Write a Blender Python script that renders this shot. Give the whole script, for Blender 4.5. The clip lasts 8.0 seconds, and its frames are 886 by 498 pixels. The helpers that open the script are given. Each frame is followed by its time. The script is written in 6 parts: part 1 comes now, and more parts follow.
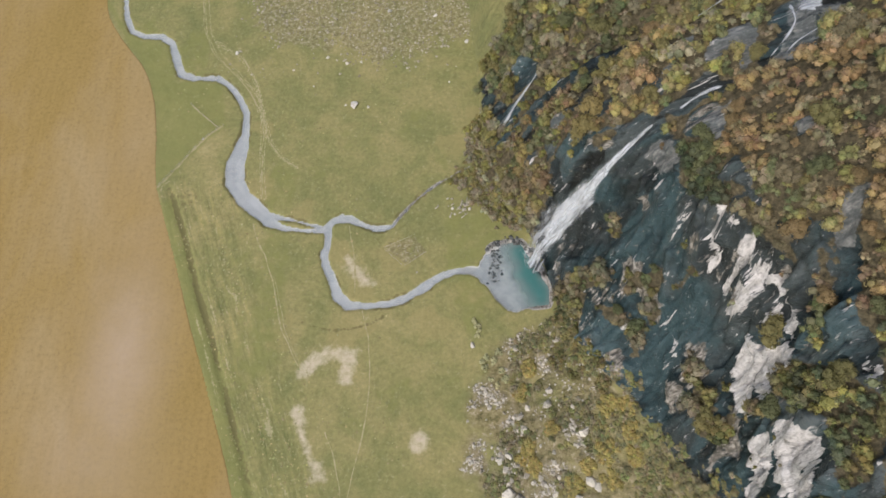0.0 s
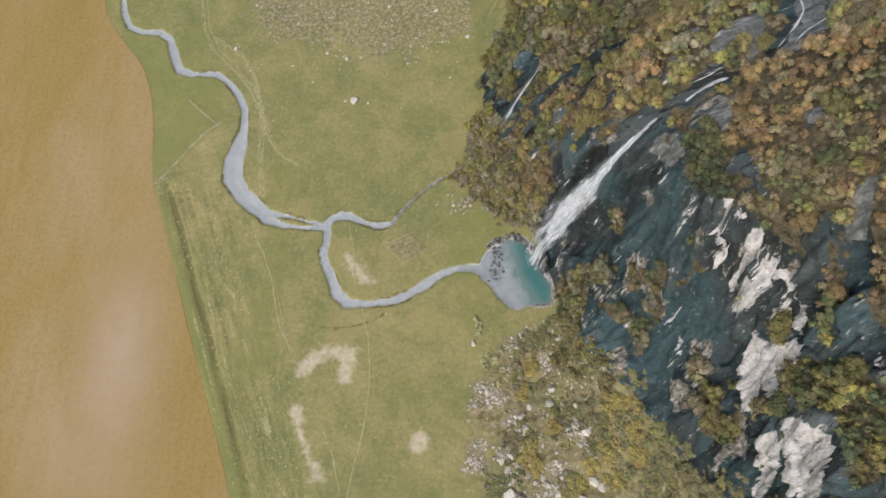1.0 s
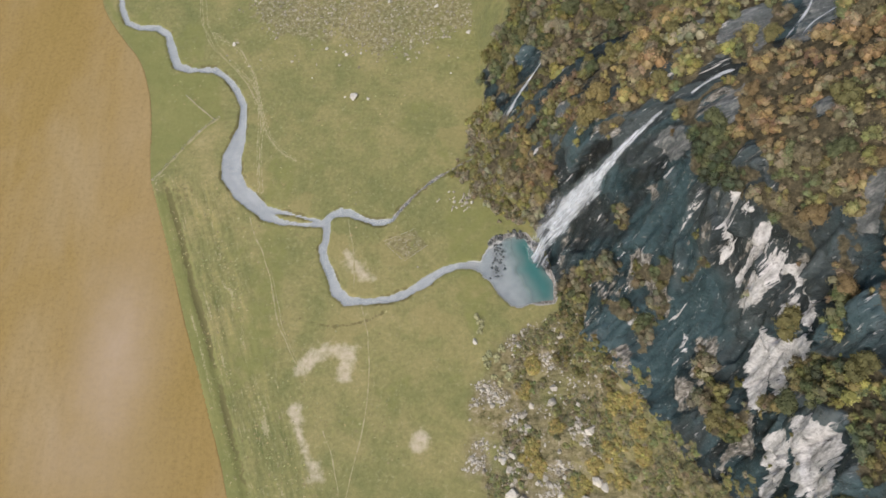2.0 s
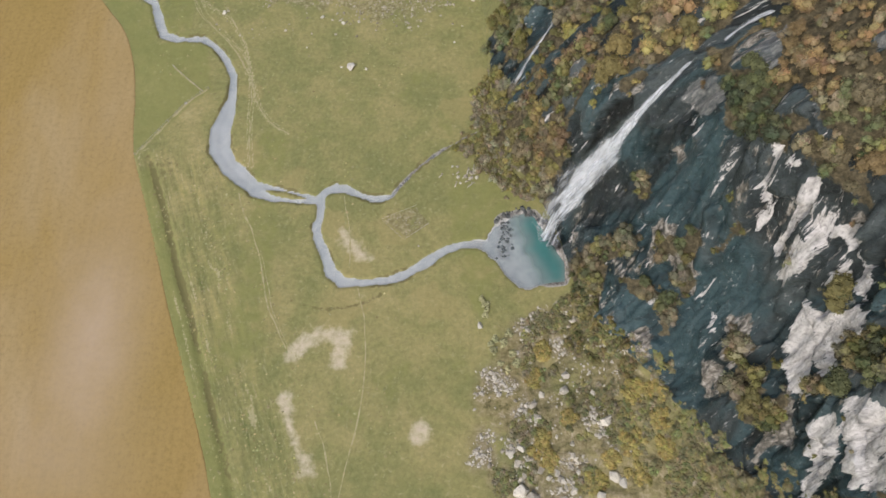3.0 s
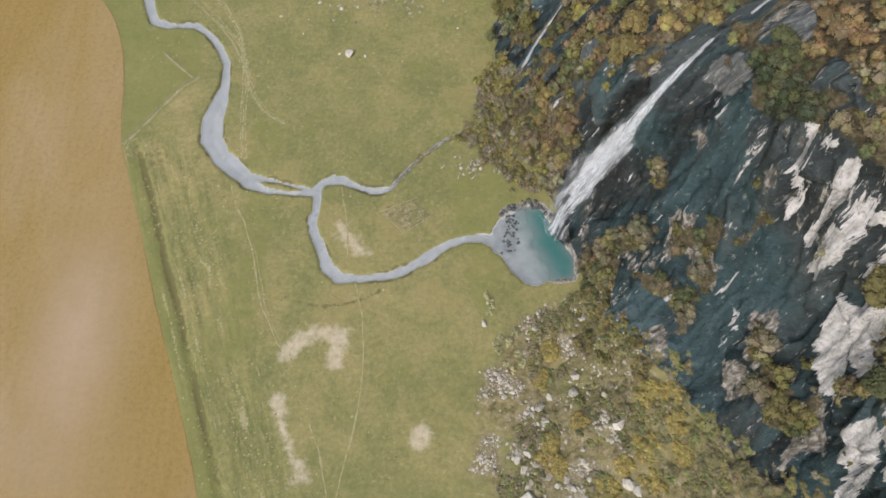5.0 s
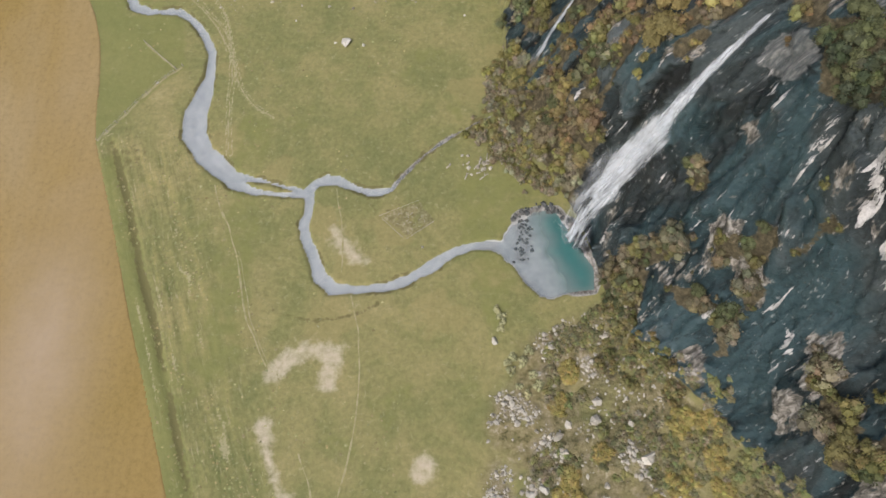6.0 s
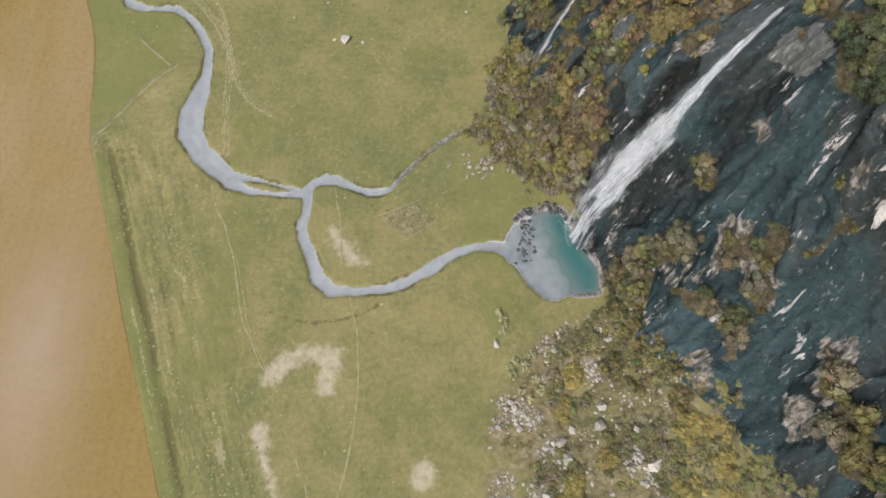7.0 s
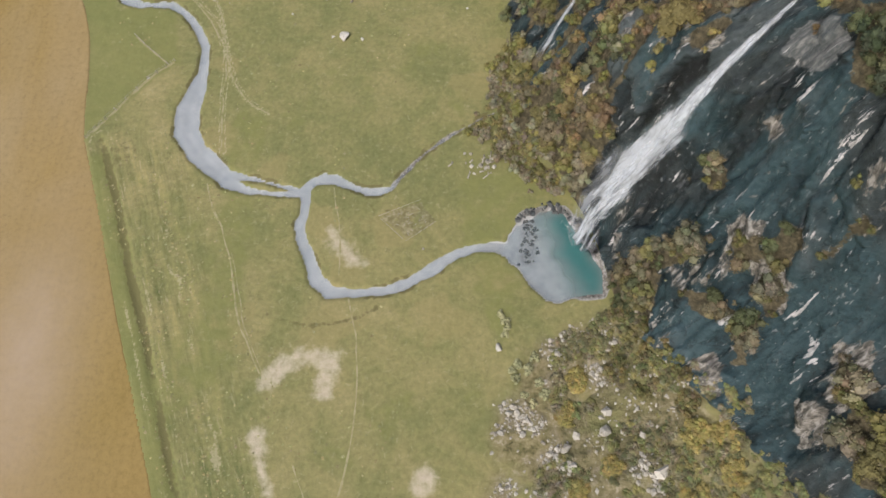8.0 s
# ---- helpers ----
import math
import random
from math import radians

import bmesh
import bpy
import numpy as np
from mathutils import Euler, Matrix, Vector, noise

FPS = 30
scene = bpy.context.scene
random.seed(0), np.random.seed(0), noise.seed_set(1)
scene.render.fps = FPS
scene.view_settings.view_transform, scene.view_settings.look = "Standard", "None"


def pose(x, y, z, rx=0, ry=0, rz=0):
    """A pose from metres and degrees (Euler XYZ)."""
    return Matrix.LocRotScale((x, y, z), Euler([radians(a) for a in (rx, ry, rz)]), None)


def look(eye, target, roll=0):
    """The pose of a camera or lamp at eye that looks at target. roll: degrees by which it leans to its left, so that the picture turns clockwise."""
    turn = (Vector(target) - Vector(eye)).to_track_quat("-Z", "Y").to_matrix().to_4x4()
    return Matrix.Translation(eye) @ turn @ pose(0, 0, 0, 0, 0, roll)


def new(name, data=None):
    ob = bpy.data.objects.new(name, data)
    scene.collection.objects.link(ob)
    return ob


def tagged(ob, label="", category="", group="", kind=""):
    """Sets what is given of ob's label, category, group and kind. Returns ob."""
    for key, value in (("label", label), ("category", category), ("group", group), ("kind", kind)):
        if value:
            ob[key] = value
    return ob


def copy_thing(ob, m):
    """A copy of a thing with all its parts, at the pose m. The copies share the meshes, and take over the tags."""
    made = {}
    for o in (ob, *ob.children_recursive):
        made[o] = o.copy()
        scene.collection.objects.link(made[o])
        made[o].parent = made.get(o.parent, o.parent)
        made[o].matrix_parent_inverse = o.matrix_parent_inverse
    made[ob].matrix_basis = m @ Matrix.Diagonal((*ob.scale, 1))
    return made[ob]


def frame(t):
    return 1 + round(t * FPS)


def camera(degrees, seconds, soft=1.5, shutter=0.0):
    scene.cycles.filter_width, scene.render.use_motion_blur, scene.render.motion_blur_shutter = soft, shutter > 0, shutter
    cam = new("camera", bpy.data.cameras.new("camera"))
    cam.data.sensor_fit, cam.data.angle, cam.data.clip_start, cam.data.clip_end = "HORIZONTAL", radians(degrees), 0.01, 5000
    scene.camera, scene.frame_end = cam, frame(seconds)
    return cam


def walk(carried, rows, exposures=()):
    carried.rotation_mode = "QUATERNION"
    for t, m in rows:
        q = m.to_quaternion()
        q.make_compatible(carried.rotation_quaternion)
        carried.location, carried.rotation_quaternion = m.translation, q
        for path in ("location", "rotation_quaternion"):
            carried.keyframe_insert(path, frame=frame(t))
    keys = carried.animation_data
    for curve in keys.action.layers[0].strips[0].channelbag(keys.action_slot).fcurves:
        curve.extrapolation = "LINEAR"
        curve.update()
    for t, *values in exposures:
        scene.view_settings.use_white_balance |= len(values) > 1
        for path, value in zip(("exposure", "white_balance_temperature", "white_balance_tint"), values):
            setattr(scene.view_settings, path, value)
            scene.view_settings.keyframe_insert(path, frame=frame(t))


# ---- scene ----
# --- camera: a drone that sinks towards the valley floor ---
cam = camera(70.0, 8.0, 1.6)
FLIGHT = [
    (0.0, 45.452, -62.279, 176.059, 18.428, 4.666, 0.011),
    (0.5, 45.270, -62.492, 174.767, 18.491, 4.673, 0.016),
    (1.0, 45.087, -62.706, 173.476, 18.554, 4.680, 0.021),
    (1.5, 44.904, -62.919, 172.184, 18.617, 4.687, 0.026),
    (2.0, 44.721, -63.132, 170.893, 18.680, 4.694, 0.031),
    (2.0333, 44.709, -63.146, 170.807, 18.684, 4.694, 0.031),
    (2.49, 42.953, -65.622, 157.978, 19.068, 4.606, 0.224),
    (3.0, 42.787, -65.759, 156.611, 19.116, 4.601, 0.248),
    (3.5, 42.624, -65.894, 155.271, 19.163, 4.598, 0.272),
    (4.0, 42.461, -66.029, 153.931, 19.210, 4.595, 0.297),
    (4.5, 42.299, -66.164, 152.591, 19.256, 4.592, 0.321),
    (4.7, 42.234, -66.218, 152.055, 19.275, 4.590, 0.330),
    (5.8, 39.010, -59.234, 134.492, 19.740, 4.398, 0.592),
    (6.0, 38.944, -59.008, 133.938, 19.748, 4.402, 0.601),
    (6.5, 38.780, -58.444, 132.553, 19.766, 4.412, 0.623),
    (7.0, 38.616, -57.880, 131.168, 19.785, 4.421, 0.646),
    (7.5, 38.452, -57.316, 129.783, 19.803, 4.431, 0.668),
    (8.0, 38.287, -56.752, 128.398, 19.822, 4.440, 0.691),
]
EXPOSURE = 0.15
walk(cam, [(t, pose(x, y, z, rx, ry, rz)) for t, x, y, z, rx, ry, rz in FLIGHT], [(0.0, EXPOSURE), (8.0, EXPOSURE)])

# --- light: high overcast, soft sun ---
SUN_HEIGHT, SUN_AZIMUTH = 52.0, 215.0          # azimuth clockwise from +y
world = bpy.data.worlds.new("sky")
scene.world = world
world.use_nodes = True
wt = world.node_tree
sky = wt.nodes.new("ShaderNodeTexSky")
sky.sky_type, sky.sun_disc = "NISHITA", False
sky.sun_elevation, sky.sun_rotation = radians(SUN_HEIGHT), radians(SUN_AZIMUTH)
sky.air_density, sky.dust_density, sky.ozone_density = 1.0, 4.0, 1.0
wt.links.new(sky.outputs[0], wt.nodes["Background"].inputs[0])
wt.nodes["Background"].inputs[1].default_value = 0.13
sun = new("sun", bpy.data.lights.new("sun", "SUN"))
sun.data.energy, sun.data.angle, sun.data.color = 1.5, radians(14), (1.0, 0.95, 0.88)
az, el = radians(SUN_AZIMUTH), radians(SUN_HEIGHT)
sun.matrix_world = look((0, 0, 300), (-math.sin(az) * math.cos(el), -math.cos(az) * math.cos(el), 300 - math.sin(el)))

# --- the plan: places in metres, third number a width ---
MAIN_STREAM = [(-84.1, 103.2, 2.6), (-82.4, 93.2, 2.6), (-80.8, 85.8, 2.7), (-77.8, 79.9, 2.9), (-73.1, 77.3, 2.7), (-66.9, 76.9, 2.7), (-62.4, 73.7, 3.0), (-60.4, 68.3, 3.4), (-57.7, 61.4, 3.6), (-52.5, 59.4, 2.8), (-44.6, 59.0, 2.6), (-40.4, 56.1, 2.7), (-36.0, 50.5, 2.7), (-33.3, 45.1, 2.7), (-32.9, 37.8, 3.4), (-34.0, 32.4, 5.4), (-35.3, 26.9, 6.9), (-34.8, 21.0, 7.0), (-31.2, 15.1, 5.8), (-26.4, 10.8, 5.7), (-22.6, 7.7, 4.6)]
STREAM_NORTH_ARM = [(-23.6, 9.2, 3.6), (-20.0, 8.3, 2.5), (-15.5, 7.4, 1.4), (-10.1, 5.6, 1.4), (-4.8, 4.2, 2.4)]
STREAM_SOUTH_ARM = [(-23.1, 6.9, 3.6), (-17.0, 4.5, 2.1), (-9.9, 3.6, 1.9), (-4.7, 3.4, 2.4)]
TRIBUTARY = [(-4.7, 4.0, 3.5), (-2.3, 6.6, 2.8), (0.3, 7.3, 3.5), (2.9, 6.9, 3.5), (7.3, 4.7, 2.1), (10.8, 3.5, 2.4), (13.4, 3.6, 2.4), (15.9, 4.3, 1.7), (17.6, 6.9, 1.9), (20.1, 9.6, 1.9), (23.5, 13.2, 1.7), (26.9, 15.9, 1.7), (30.4, 18.2, 1.6), (34.7, 20.7, 1.2), (40.8, 23.8, 1.0)]
OUTFLOW = [(-3.8, 3.0, 3.5), (-3.6, -0.6, 3.1), (-4.6, -4.1, 2.9), (-4.0, -7.6, 2.9), (-1.6, -12.0, 3.4), (0.4, -17.2, 4.3), (3.3, -19.8, 3.7), (9.2, -20.1, 2.6), (15.7, -19.5, 2.8), (20.6, -17.9, 3.0), (25.5, -14.9, 3.3), (30.4, -11.6, 2.8), (34.5, -10.3, 2.6), (38.6, -10.1, 3.3), (41.9, -10.8, 4.6)]
POOL = [(41.3, -7.1), (43.2, -4.5), (45.8, -2.3), (50.1, -1.6), (53.6, -2.0), (56.5, -4.7), (58.4, -8), (60, -11.3), (61.2, -14.5), (61.9, -18.2), (61, -20.9), (58, -21.4), (54.5, -21.8), (51.5, -23.4), (49.2, -22.4), (47, -19.3), (43.5, -16.2), (40.6, -13.6), (39.4, -11)]
POOL_DEEP = [(53.6, -4.9), (55.6, -10), (57.6, -15), (59.2, -19.2)]
FIELD_EDGE = [(-93.3, 114.1), (-91.2, 101.2), (-89.3, 93.6), (-86.9, 86.2), (-78.7, 73.9), (-71.1, 64.4), (-66.0, 53.1), (-63.1, 40.2), (-61.4, 27.9), (-59.8, 19.6), (-56.2, 10.2), (-52.5, 0.8), (-47.8, -11.9), (-42.2, -27.3), (-37.4, -38.8), (-32.6, -51.3), (-28.1, -63.2), (-24.8, -73.2), (-22.5, -80.0), (-19.9, -88.1)]
DITCH = [(-55.6, 18.8), (-52.5, 12.0), (-47.7, 0.7), (-42.0, -15.5), (-36.1, -29.1), (-31.3, -42.0), (-27.8, -51.3), (-23.3, -63.2), (-19.7, -73.1), (-16.9, -81.4)]
TRAIL = [(-27.3, 6.5), (-26.2, 2.8), (-23.4, -2.7), (-20.1, -10.7), (-17.6, -19.4), (-15.7, -26.1), (-12.9, -31.9), (-9.9, -37.5)]
TRACK = [(-54.7, 101.1), (-52.2, 91.1), (-49.7, 76.8), (-44.6, 67.4), (-38.0, 60.4), (-31.4, 52.4), (-27.8, 44.8), (-27.1, 39.6), (-26.8, 32.5), (-26.3, 24.6), (-24.8, 14.9)]
TRACK_BRANCH = [(-46.3, 73.1), (-36.6, 65.8), (-30.7, 55.6), (-27.5, 43.8), (-24.0, 33.4), (-19.8, 28.2), (-15.0, 24.9)]
PATH_SOUTH = [(5.5, -73.0), (6.7, -66.7), (8.8, -58.1), (10.5, -47.0), (10.5, -37.7), (9.5, -28.1), (7.5, -20.7)]
PATH_THIN = [(4.0, -73.0), (2.3, -64.6), (0.4, -58.8), (-1.7, -54.4)]
FENCE = [(-59.4, 19.5), (-53.4, 27.2), (-46.6, 35.8), (-40.4, 40.9)]
FENCE_SHORT = [(-52.1, 49.0), (-47.3, 44.5), (-42.2, 40.1)]
SAND_ARCH = [(-8.2, -38.5, 4.2), (-5.6, -35.6, 4.9), (-0.9, -33.1, 4.9), (4.6, -35.1, 5.5), (3.9, -40.8, 4.5)]
SAND_STRIP = [(-9.3, -49.9, 3.8), (-7.2, -56.6, 2.5), (-5.5, -61.0, 2.5), (-2.9, -65.7, 4.6)]
SAND_SPOT = [(24.5, -57.2, 5.6), (24.5, -58.4, 5.0)]
SAND_BEND = [(2.1, -5.2, 1.7), (5.1, -9.9, 3.0), (7.5, -12.1, 3.4), (10.6, -13.7, 2.3)]
ENCLOSURE = [(13.2, -2.5), (22.8, 1.4), (26.3, -3.9), (19.5, -8.5)]
GRAVEL_BAR = [(45.1, -3.2, 3.8), (46.6, -7.9, 4.2), (45.6, -13, 3.2)]
BOULDERS_TOP = [(-39.8, 97.5), (-34.1, 80.5), (-23.4, 71.8), (-11.5, 68.8), (11.7, 62.0), (41.6, 71.2), (45.7, 91.4)]
POINTS_ROCK = [(39.5, -31.9), (2.6, 45.9), (7.0, 45.2), (-0.4, 46.2), (23.5, -10.4), (-46.7, 36.0), (33.1, 53.1), (38.9, 68.2), (13.0, 82.0), (28.4, 79.2), (-11.5, 54.0), (-0.8, 62.0), (4.1, 62.4), (-7.4, 64.8), (-38.8, 68.2)]
TALUS_ROCKS = [(59.6, -44.7, 2.4), (59.2, -48.7, 2.7), (65.5, -49.1, 2.2), (67.2, -55.4, 3.2), (48.6, -61.5, 2.2), (47.6, -64.6, 2.2), (68, -67.4, 2.7), (69.7, -68.7, 2.4), (59.8, -60.4, 1.5), (48.3, -70.6, 4.1), (50.7, -71.5, 3.7), (65.4, -71.2, 2.9), (52.8, -66.1, 2), (56, -63.7, 1.3), (52.8, -54.7, 1.7), (51.7, -51.7, 2.2), (53.8, -49.1, 1.7), (46, -62.8, 2), (49.4, -53.2, 1.7), (60.6, -66.4, 1.5), (56.9, -68.1, 1.7), (59.7, -70.4, 2), (44.1, -62.1, 1.2), (51.5, -41.2, 1.1), (64.6, -52.5, 1.1), (69.7, -42.5, 1.1), (77.2, -47.3, 1.1)]
STONE_HEAPS = [(51.2, -32.1, 2.2), (50.3, -35.4, 2.4), (40.2, -44.9, 2), (39, -48.5, 1.7), (43.9, -45.2, 2), (45.8, -47.6, 2.2), (40.8, -60.9, 2.4), (39.5, -63.6, 2), (57.5, -68.7, 3.2), (60.1, -64.8, 1.7), (61.9, -30.8, 1.7), (58.7, -37.4, 1.5), (49.7, -52.2, 2.7), (52.1, -54.9, 2.2), (46.7, -61.5, 1.5), (48.5, -65.2, 2), (65.4, -55.7, 1.7), (67.2, -58.8, 1.2)]
MOUNDS = [(52, -45.3, 2.2), (52.5, -60.3, 3.2), (54.7, -64, 2.2), (64.2, -68.1, 3.2), (72.7, -60.6, 3.2), (72.7, -66.8, 2.7), (73.7, -49.5, 2.9), (77.5, -49.9, 2.2), (59.6, -54.9, 1.7), (68.1, -63.5, 2), (78.1, -55.7, 2.2), (78.6, -61.3, 2.2), (54.3, -38.5, 2.2)]
DARK_SCRUB = [(62.5, -37.2, 2.7), (67, -40.2, 2.7), (69.2, -34.4, 3.4), (64.1, -24.4, 2.7), (66.9, -23.7, 2.2), (67.5, -29, 2.4), (72.5, -38, 2.4), (73, -44, 2.2)]
BARE_UPPER = [(-1.0, 64.8, 5.9), (10.4, 59.7, 3.4), (-13.6, 70.3, 3.9)]
FALL_MAIN = [(3.3, 57.3, 0.9), (1.5, 51.6, 2.7), (-0.6, 41.2, 4.3), (-1.8, 26.4, 8.2), (-4.2, 10.1, 9.5), (-8.0, -0.3, 8.0)]
FALL_UPPER = [(5.7, 66.9, 1.1), (5.7, 64.8, 1.6), (4.9, 63.2, 1.3), (4.2, 61.7, 1.6)]
FALL_WEST = [(37.9, 28.9, 0.6), (34.9, 24.9, 1.2), (32.8, 19.8, 2.4), (30.2, 15.3, 3.9), (28.8, 11.9, 3.1)]
FALL_THIN = [(-13.9, 58.5, 0.8), (-16.9, 53.0, 0.8), (-19.7, 47.4, 0.8), (-24.9, 39.3, 1.6)]
CASCADE_WEST = [(29.3, 63.0, 1.4), (26.9, 62.1, 1.6), (25.0, 61.2, 1.1)]
CASCADE_ROCK = [(19.7, 72.6), (14.2, 78.8), (11.1, 78.0), (6.9, 76.1), (6.4, 73.2), (7.7, 71.8), (11.6, 73.5)]
SLAB_A = [(15.0, 65.9), (17.0, 67.5), (18.0, 69.3), (18.0, 70.0), (11.8, 70.7), (7.5, 69.5), (7.9, 68.5), (11.3, 69.4), (13.6, 68.5), (12.2, 67.0), (9.5, 66.2), (10.7, 65.7)]
SLAB_B = [(15.0, 61.5), (15.1, 62.9), (10.9, 62.3), (12.0, 61.3)]
SLAB_C = [(18.5, 62.7), (19.2, 64.1), (14.6, 64.9), (15.5, 63.6)]
SLAB_D = [(-0.6, 65.4), (-0.2, 67.1), (-5.1, 68.4), (-5.6, 66.2)]
SLAB_E = [(-9.3, 79.2), (-8.9, 81.1), (-12.1, 82.3), (-12.3, 80.0)]
CASCADE_TOP = [(16.3, 76.3, 5.5), (16.6, 74.8, 5.0), (16.0, 73.8, 3.0), (14.8, 73.9, 1.2)]
CASCADE_LEFT = [(18.3, 72.8, 1.0), (14.7, 74.0, 1.3), (12.7, 74.3, 1.2), (11.6, 73.6, 1.5), (9.9, 72.8, 1.5), (7.9, 71.9, 1.0)]
CASCADE_RIGHT = [(11.9, 77.8, 0.8), (10.7, 76.1, 1.2), (10.4, 74.8, 1.2), (9.0, 73.8, 1.1), (7.5, 73.4, 0.7)]
# cover of the mountain side: outlines in (y, height)
FACE_MAIN = [(2, 57.6), (-3.2, 61.6), (-7.2, 60.8), (-10.4, 58.4), (-14.8, 62.4), (-17.2, 66), (-19.6, 65.6), (-20.8, 68.4), (-21.2, 70.4), (-22.8, 72), (-25.2, 70.4), (-27.2, 70.4), (-28.8, 72), (-48.4, 62.8), (-69.6, 56), (-70.4, 32.4), (-67.6, 29.6), (-66, 26.8), (-64, 21.2), (-61.2, 18.8), (-57.2, 18), (-53.6, 17.2), (-50, 15.2), (-46.4, 13.6), (-44.4, 12.8), (-42.8, 9.2), (-37.6, 8.4), (-31.2, 4.4), (-24, 9.2), (-20, 14), (-16.4, 11.6), (-18, 2.8), (-18, 0), (-14, 0), (-3.2, 0), (1.2, 3.6), (2.8, 15.6), (4.4, 22), (8, 28.4), (14, 31.6), (12.4, 36.4), (7.6, 36), (7.2, 40.8), (7.6, 45.2), (10.8, 48.4), (10.8, 50), (8.4, 50), (5.2, 52), (4.4, 54), (4.8, 56.8)]
FACE_EAST = [(-17.6, 66.8), (-18, 72.4), (-22.4, 74), (-26.4, 76.8), (-25.2, 80.4), (-23.2, 86), (-25.2, 85.2), (-29.2, 80), (-34.4, 76.8), (-40.4, 76.4), (-48.4, 77.2), (-53.2, 76.4), (-52.4, 74), (-48.4, 70), (-46.4, 63.6), (-42, 60.8), (-32.8, 65.2), (-23.6, 63.2)]
FACE_LOW = [(-61.2, 73.2), (-58, 75.6), (-67.6, 72.8), (-68.4, 54), (-52.8, 59.2), (-56, 67.6), (-65.2, 67.6)]
COLUMN_A = [(22, 22.4), (20, 27.2), (15.6, 29.2), (11.2, 23.6), (13.2, 20)]
GULLY_WEST = [(54.4, 2.8), (48.8, 7.2), (40.8, 10.4), (37.6, 12.4), (34.8, 16.8), (38.8, 19.6), (44.8, 20.8), (46, 23.2), (43.2, 26.4), (37.6, 28.8), (34.4, 22), (29.2, 20.8), (27.2, 17.2), (28.4, 11.6), (33.6, 8), (40.8, 2.8), (48, 1.2)]
GULLY_MID = [(16, 33.2), (16.8, 38), (16.8, 43.2), (18.8, 45.6), (24.4, 44.8), (20.8, 48), (16.4, 48.8), (15.2, 46), (15.6, 43.2), (14.4, 39.2), (12.4, 34)]
WINDOW_ROCK = [(-15.6, 65.6), (-12, 68), (-10.4, 70.4), (-12.4, 72.4), (-16.4, 73.2), (-18.8, 72), (-18.4, 71.2), (-15.2, 70.4), (-14.4, 68.8), (-16.4, 66.4)]
CHUTE_ROCK = [(4.4, 59.6), (6.8, 63.6), (9.6, 65.6), (6, 66.8), (4.8, 63.6), (4.4, 59.6)]
TUFTS_A = [[(-7.2, 31.6), (-7.6, 34.8), (-10, 34.8), (-12.8, 33.6), (-11.2, 30.8)], [(-16, 16), (-15.6, 22.8), (-19.2, 28.8), (-22, 25.2), (-20.4, 20), (-19.6, 14.8)], [(-21.6, 31.2), (-22.4, 34), (-24.8, 32), (-24.4, 28.8)], [(-23.2, 35.6), (-22.4, 39.6), (-23.6, 40.4), (-26, 36), (-27.2, 31.6), (-25.2, 32.8)], [(-24.8, 16.8), (-25.2, 19.2), (-28.4, 21.6), (-30.4, 22), (-31.2, 19.6), (-28.4, 17.2)], [(-30.4, 22), (-31.6, 24.4), (-35.6, 22), (-39.2, 19.2), (-38, 18), (-34, 19.6)], [(-26.8, 30.4), (-28.4, 31.6), (-30.8, 29.6), (-32, 26.4), (-29.2, 26.4)]]
TUFTS_B = [[(-26.8, 40.8), (-24.8, 46), (-24.4, 50), (-25.6, 48.8), (-26.4, 44.8), (-27.6, 40.8)], [(-40, 33.6), (-39.6, 35.6), (-44, 34.8), (-47.2, 33.2), (-46.4, 32)], [(-49.6, 30), (-47.2, 32.4), (-47.6, 35.6), (-49.6, 37.6), (-52.4, 36.8), (-53.6, 34), (-52.4, 30.8)], [(-52.4, 30.8), (-53.6, 34), (-53.6, 40), (-57.2, 38), (-58.8, 32.4), (-57.2, 29.6)], [(-39.6, 54.4), (-38.4, 56.4), (-39.6, 58.8), (-42, 58), (-41.6, 55.2)], [(-48.8, 53.2), (-47.6, 54.8), (-48.8, 56.8), (-50.4, 56)], [(-53.2, 44.8), (-51.6, 48), (-52, 54.8), (-54, 53.2), (-54.8, 46.4)]]
TUFTS_C = [[(-46.8, 57.6), (-46.4, 60.8), (-46.4, 63.2), (-53.2, 61.6), (-52, 58), (-50.4, 55.6)], [(-16.8, 10.4), (-13.2, 16.4), (-17.2, 17.6), (-21.6, 10.8), (-28.8, 6), (-28.8, 3.2)], [(5.2, 46.4), (5.6, 50.4), (3.2, 50), (2.8, 46.4)]]
BELT = [[(-35.2, 76.4), (-33.6, 79.2), (-34, 81.2), (-48.4, 77.2), (-44.8, 76.4), (-40.4, 76.4)], [(-48, 59.6), (-46.4, 63.6), (-48.8, 70), (-52.4, 74), (-56.8, 75.2), (-61.2, 73.2), (-65.2, 70.4), (-65.2, 67.6), (-61.2, 66.8), (-56, 67.6), (-52.8, 65.2), (-52.8, 60)], [(-32, 72), (-30, 74.8), (-36.8, 71.6), (-44.4, 68), (-44.8, 66.4), (-39.6, 68)]]
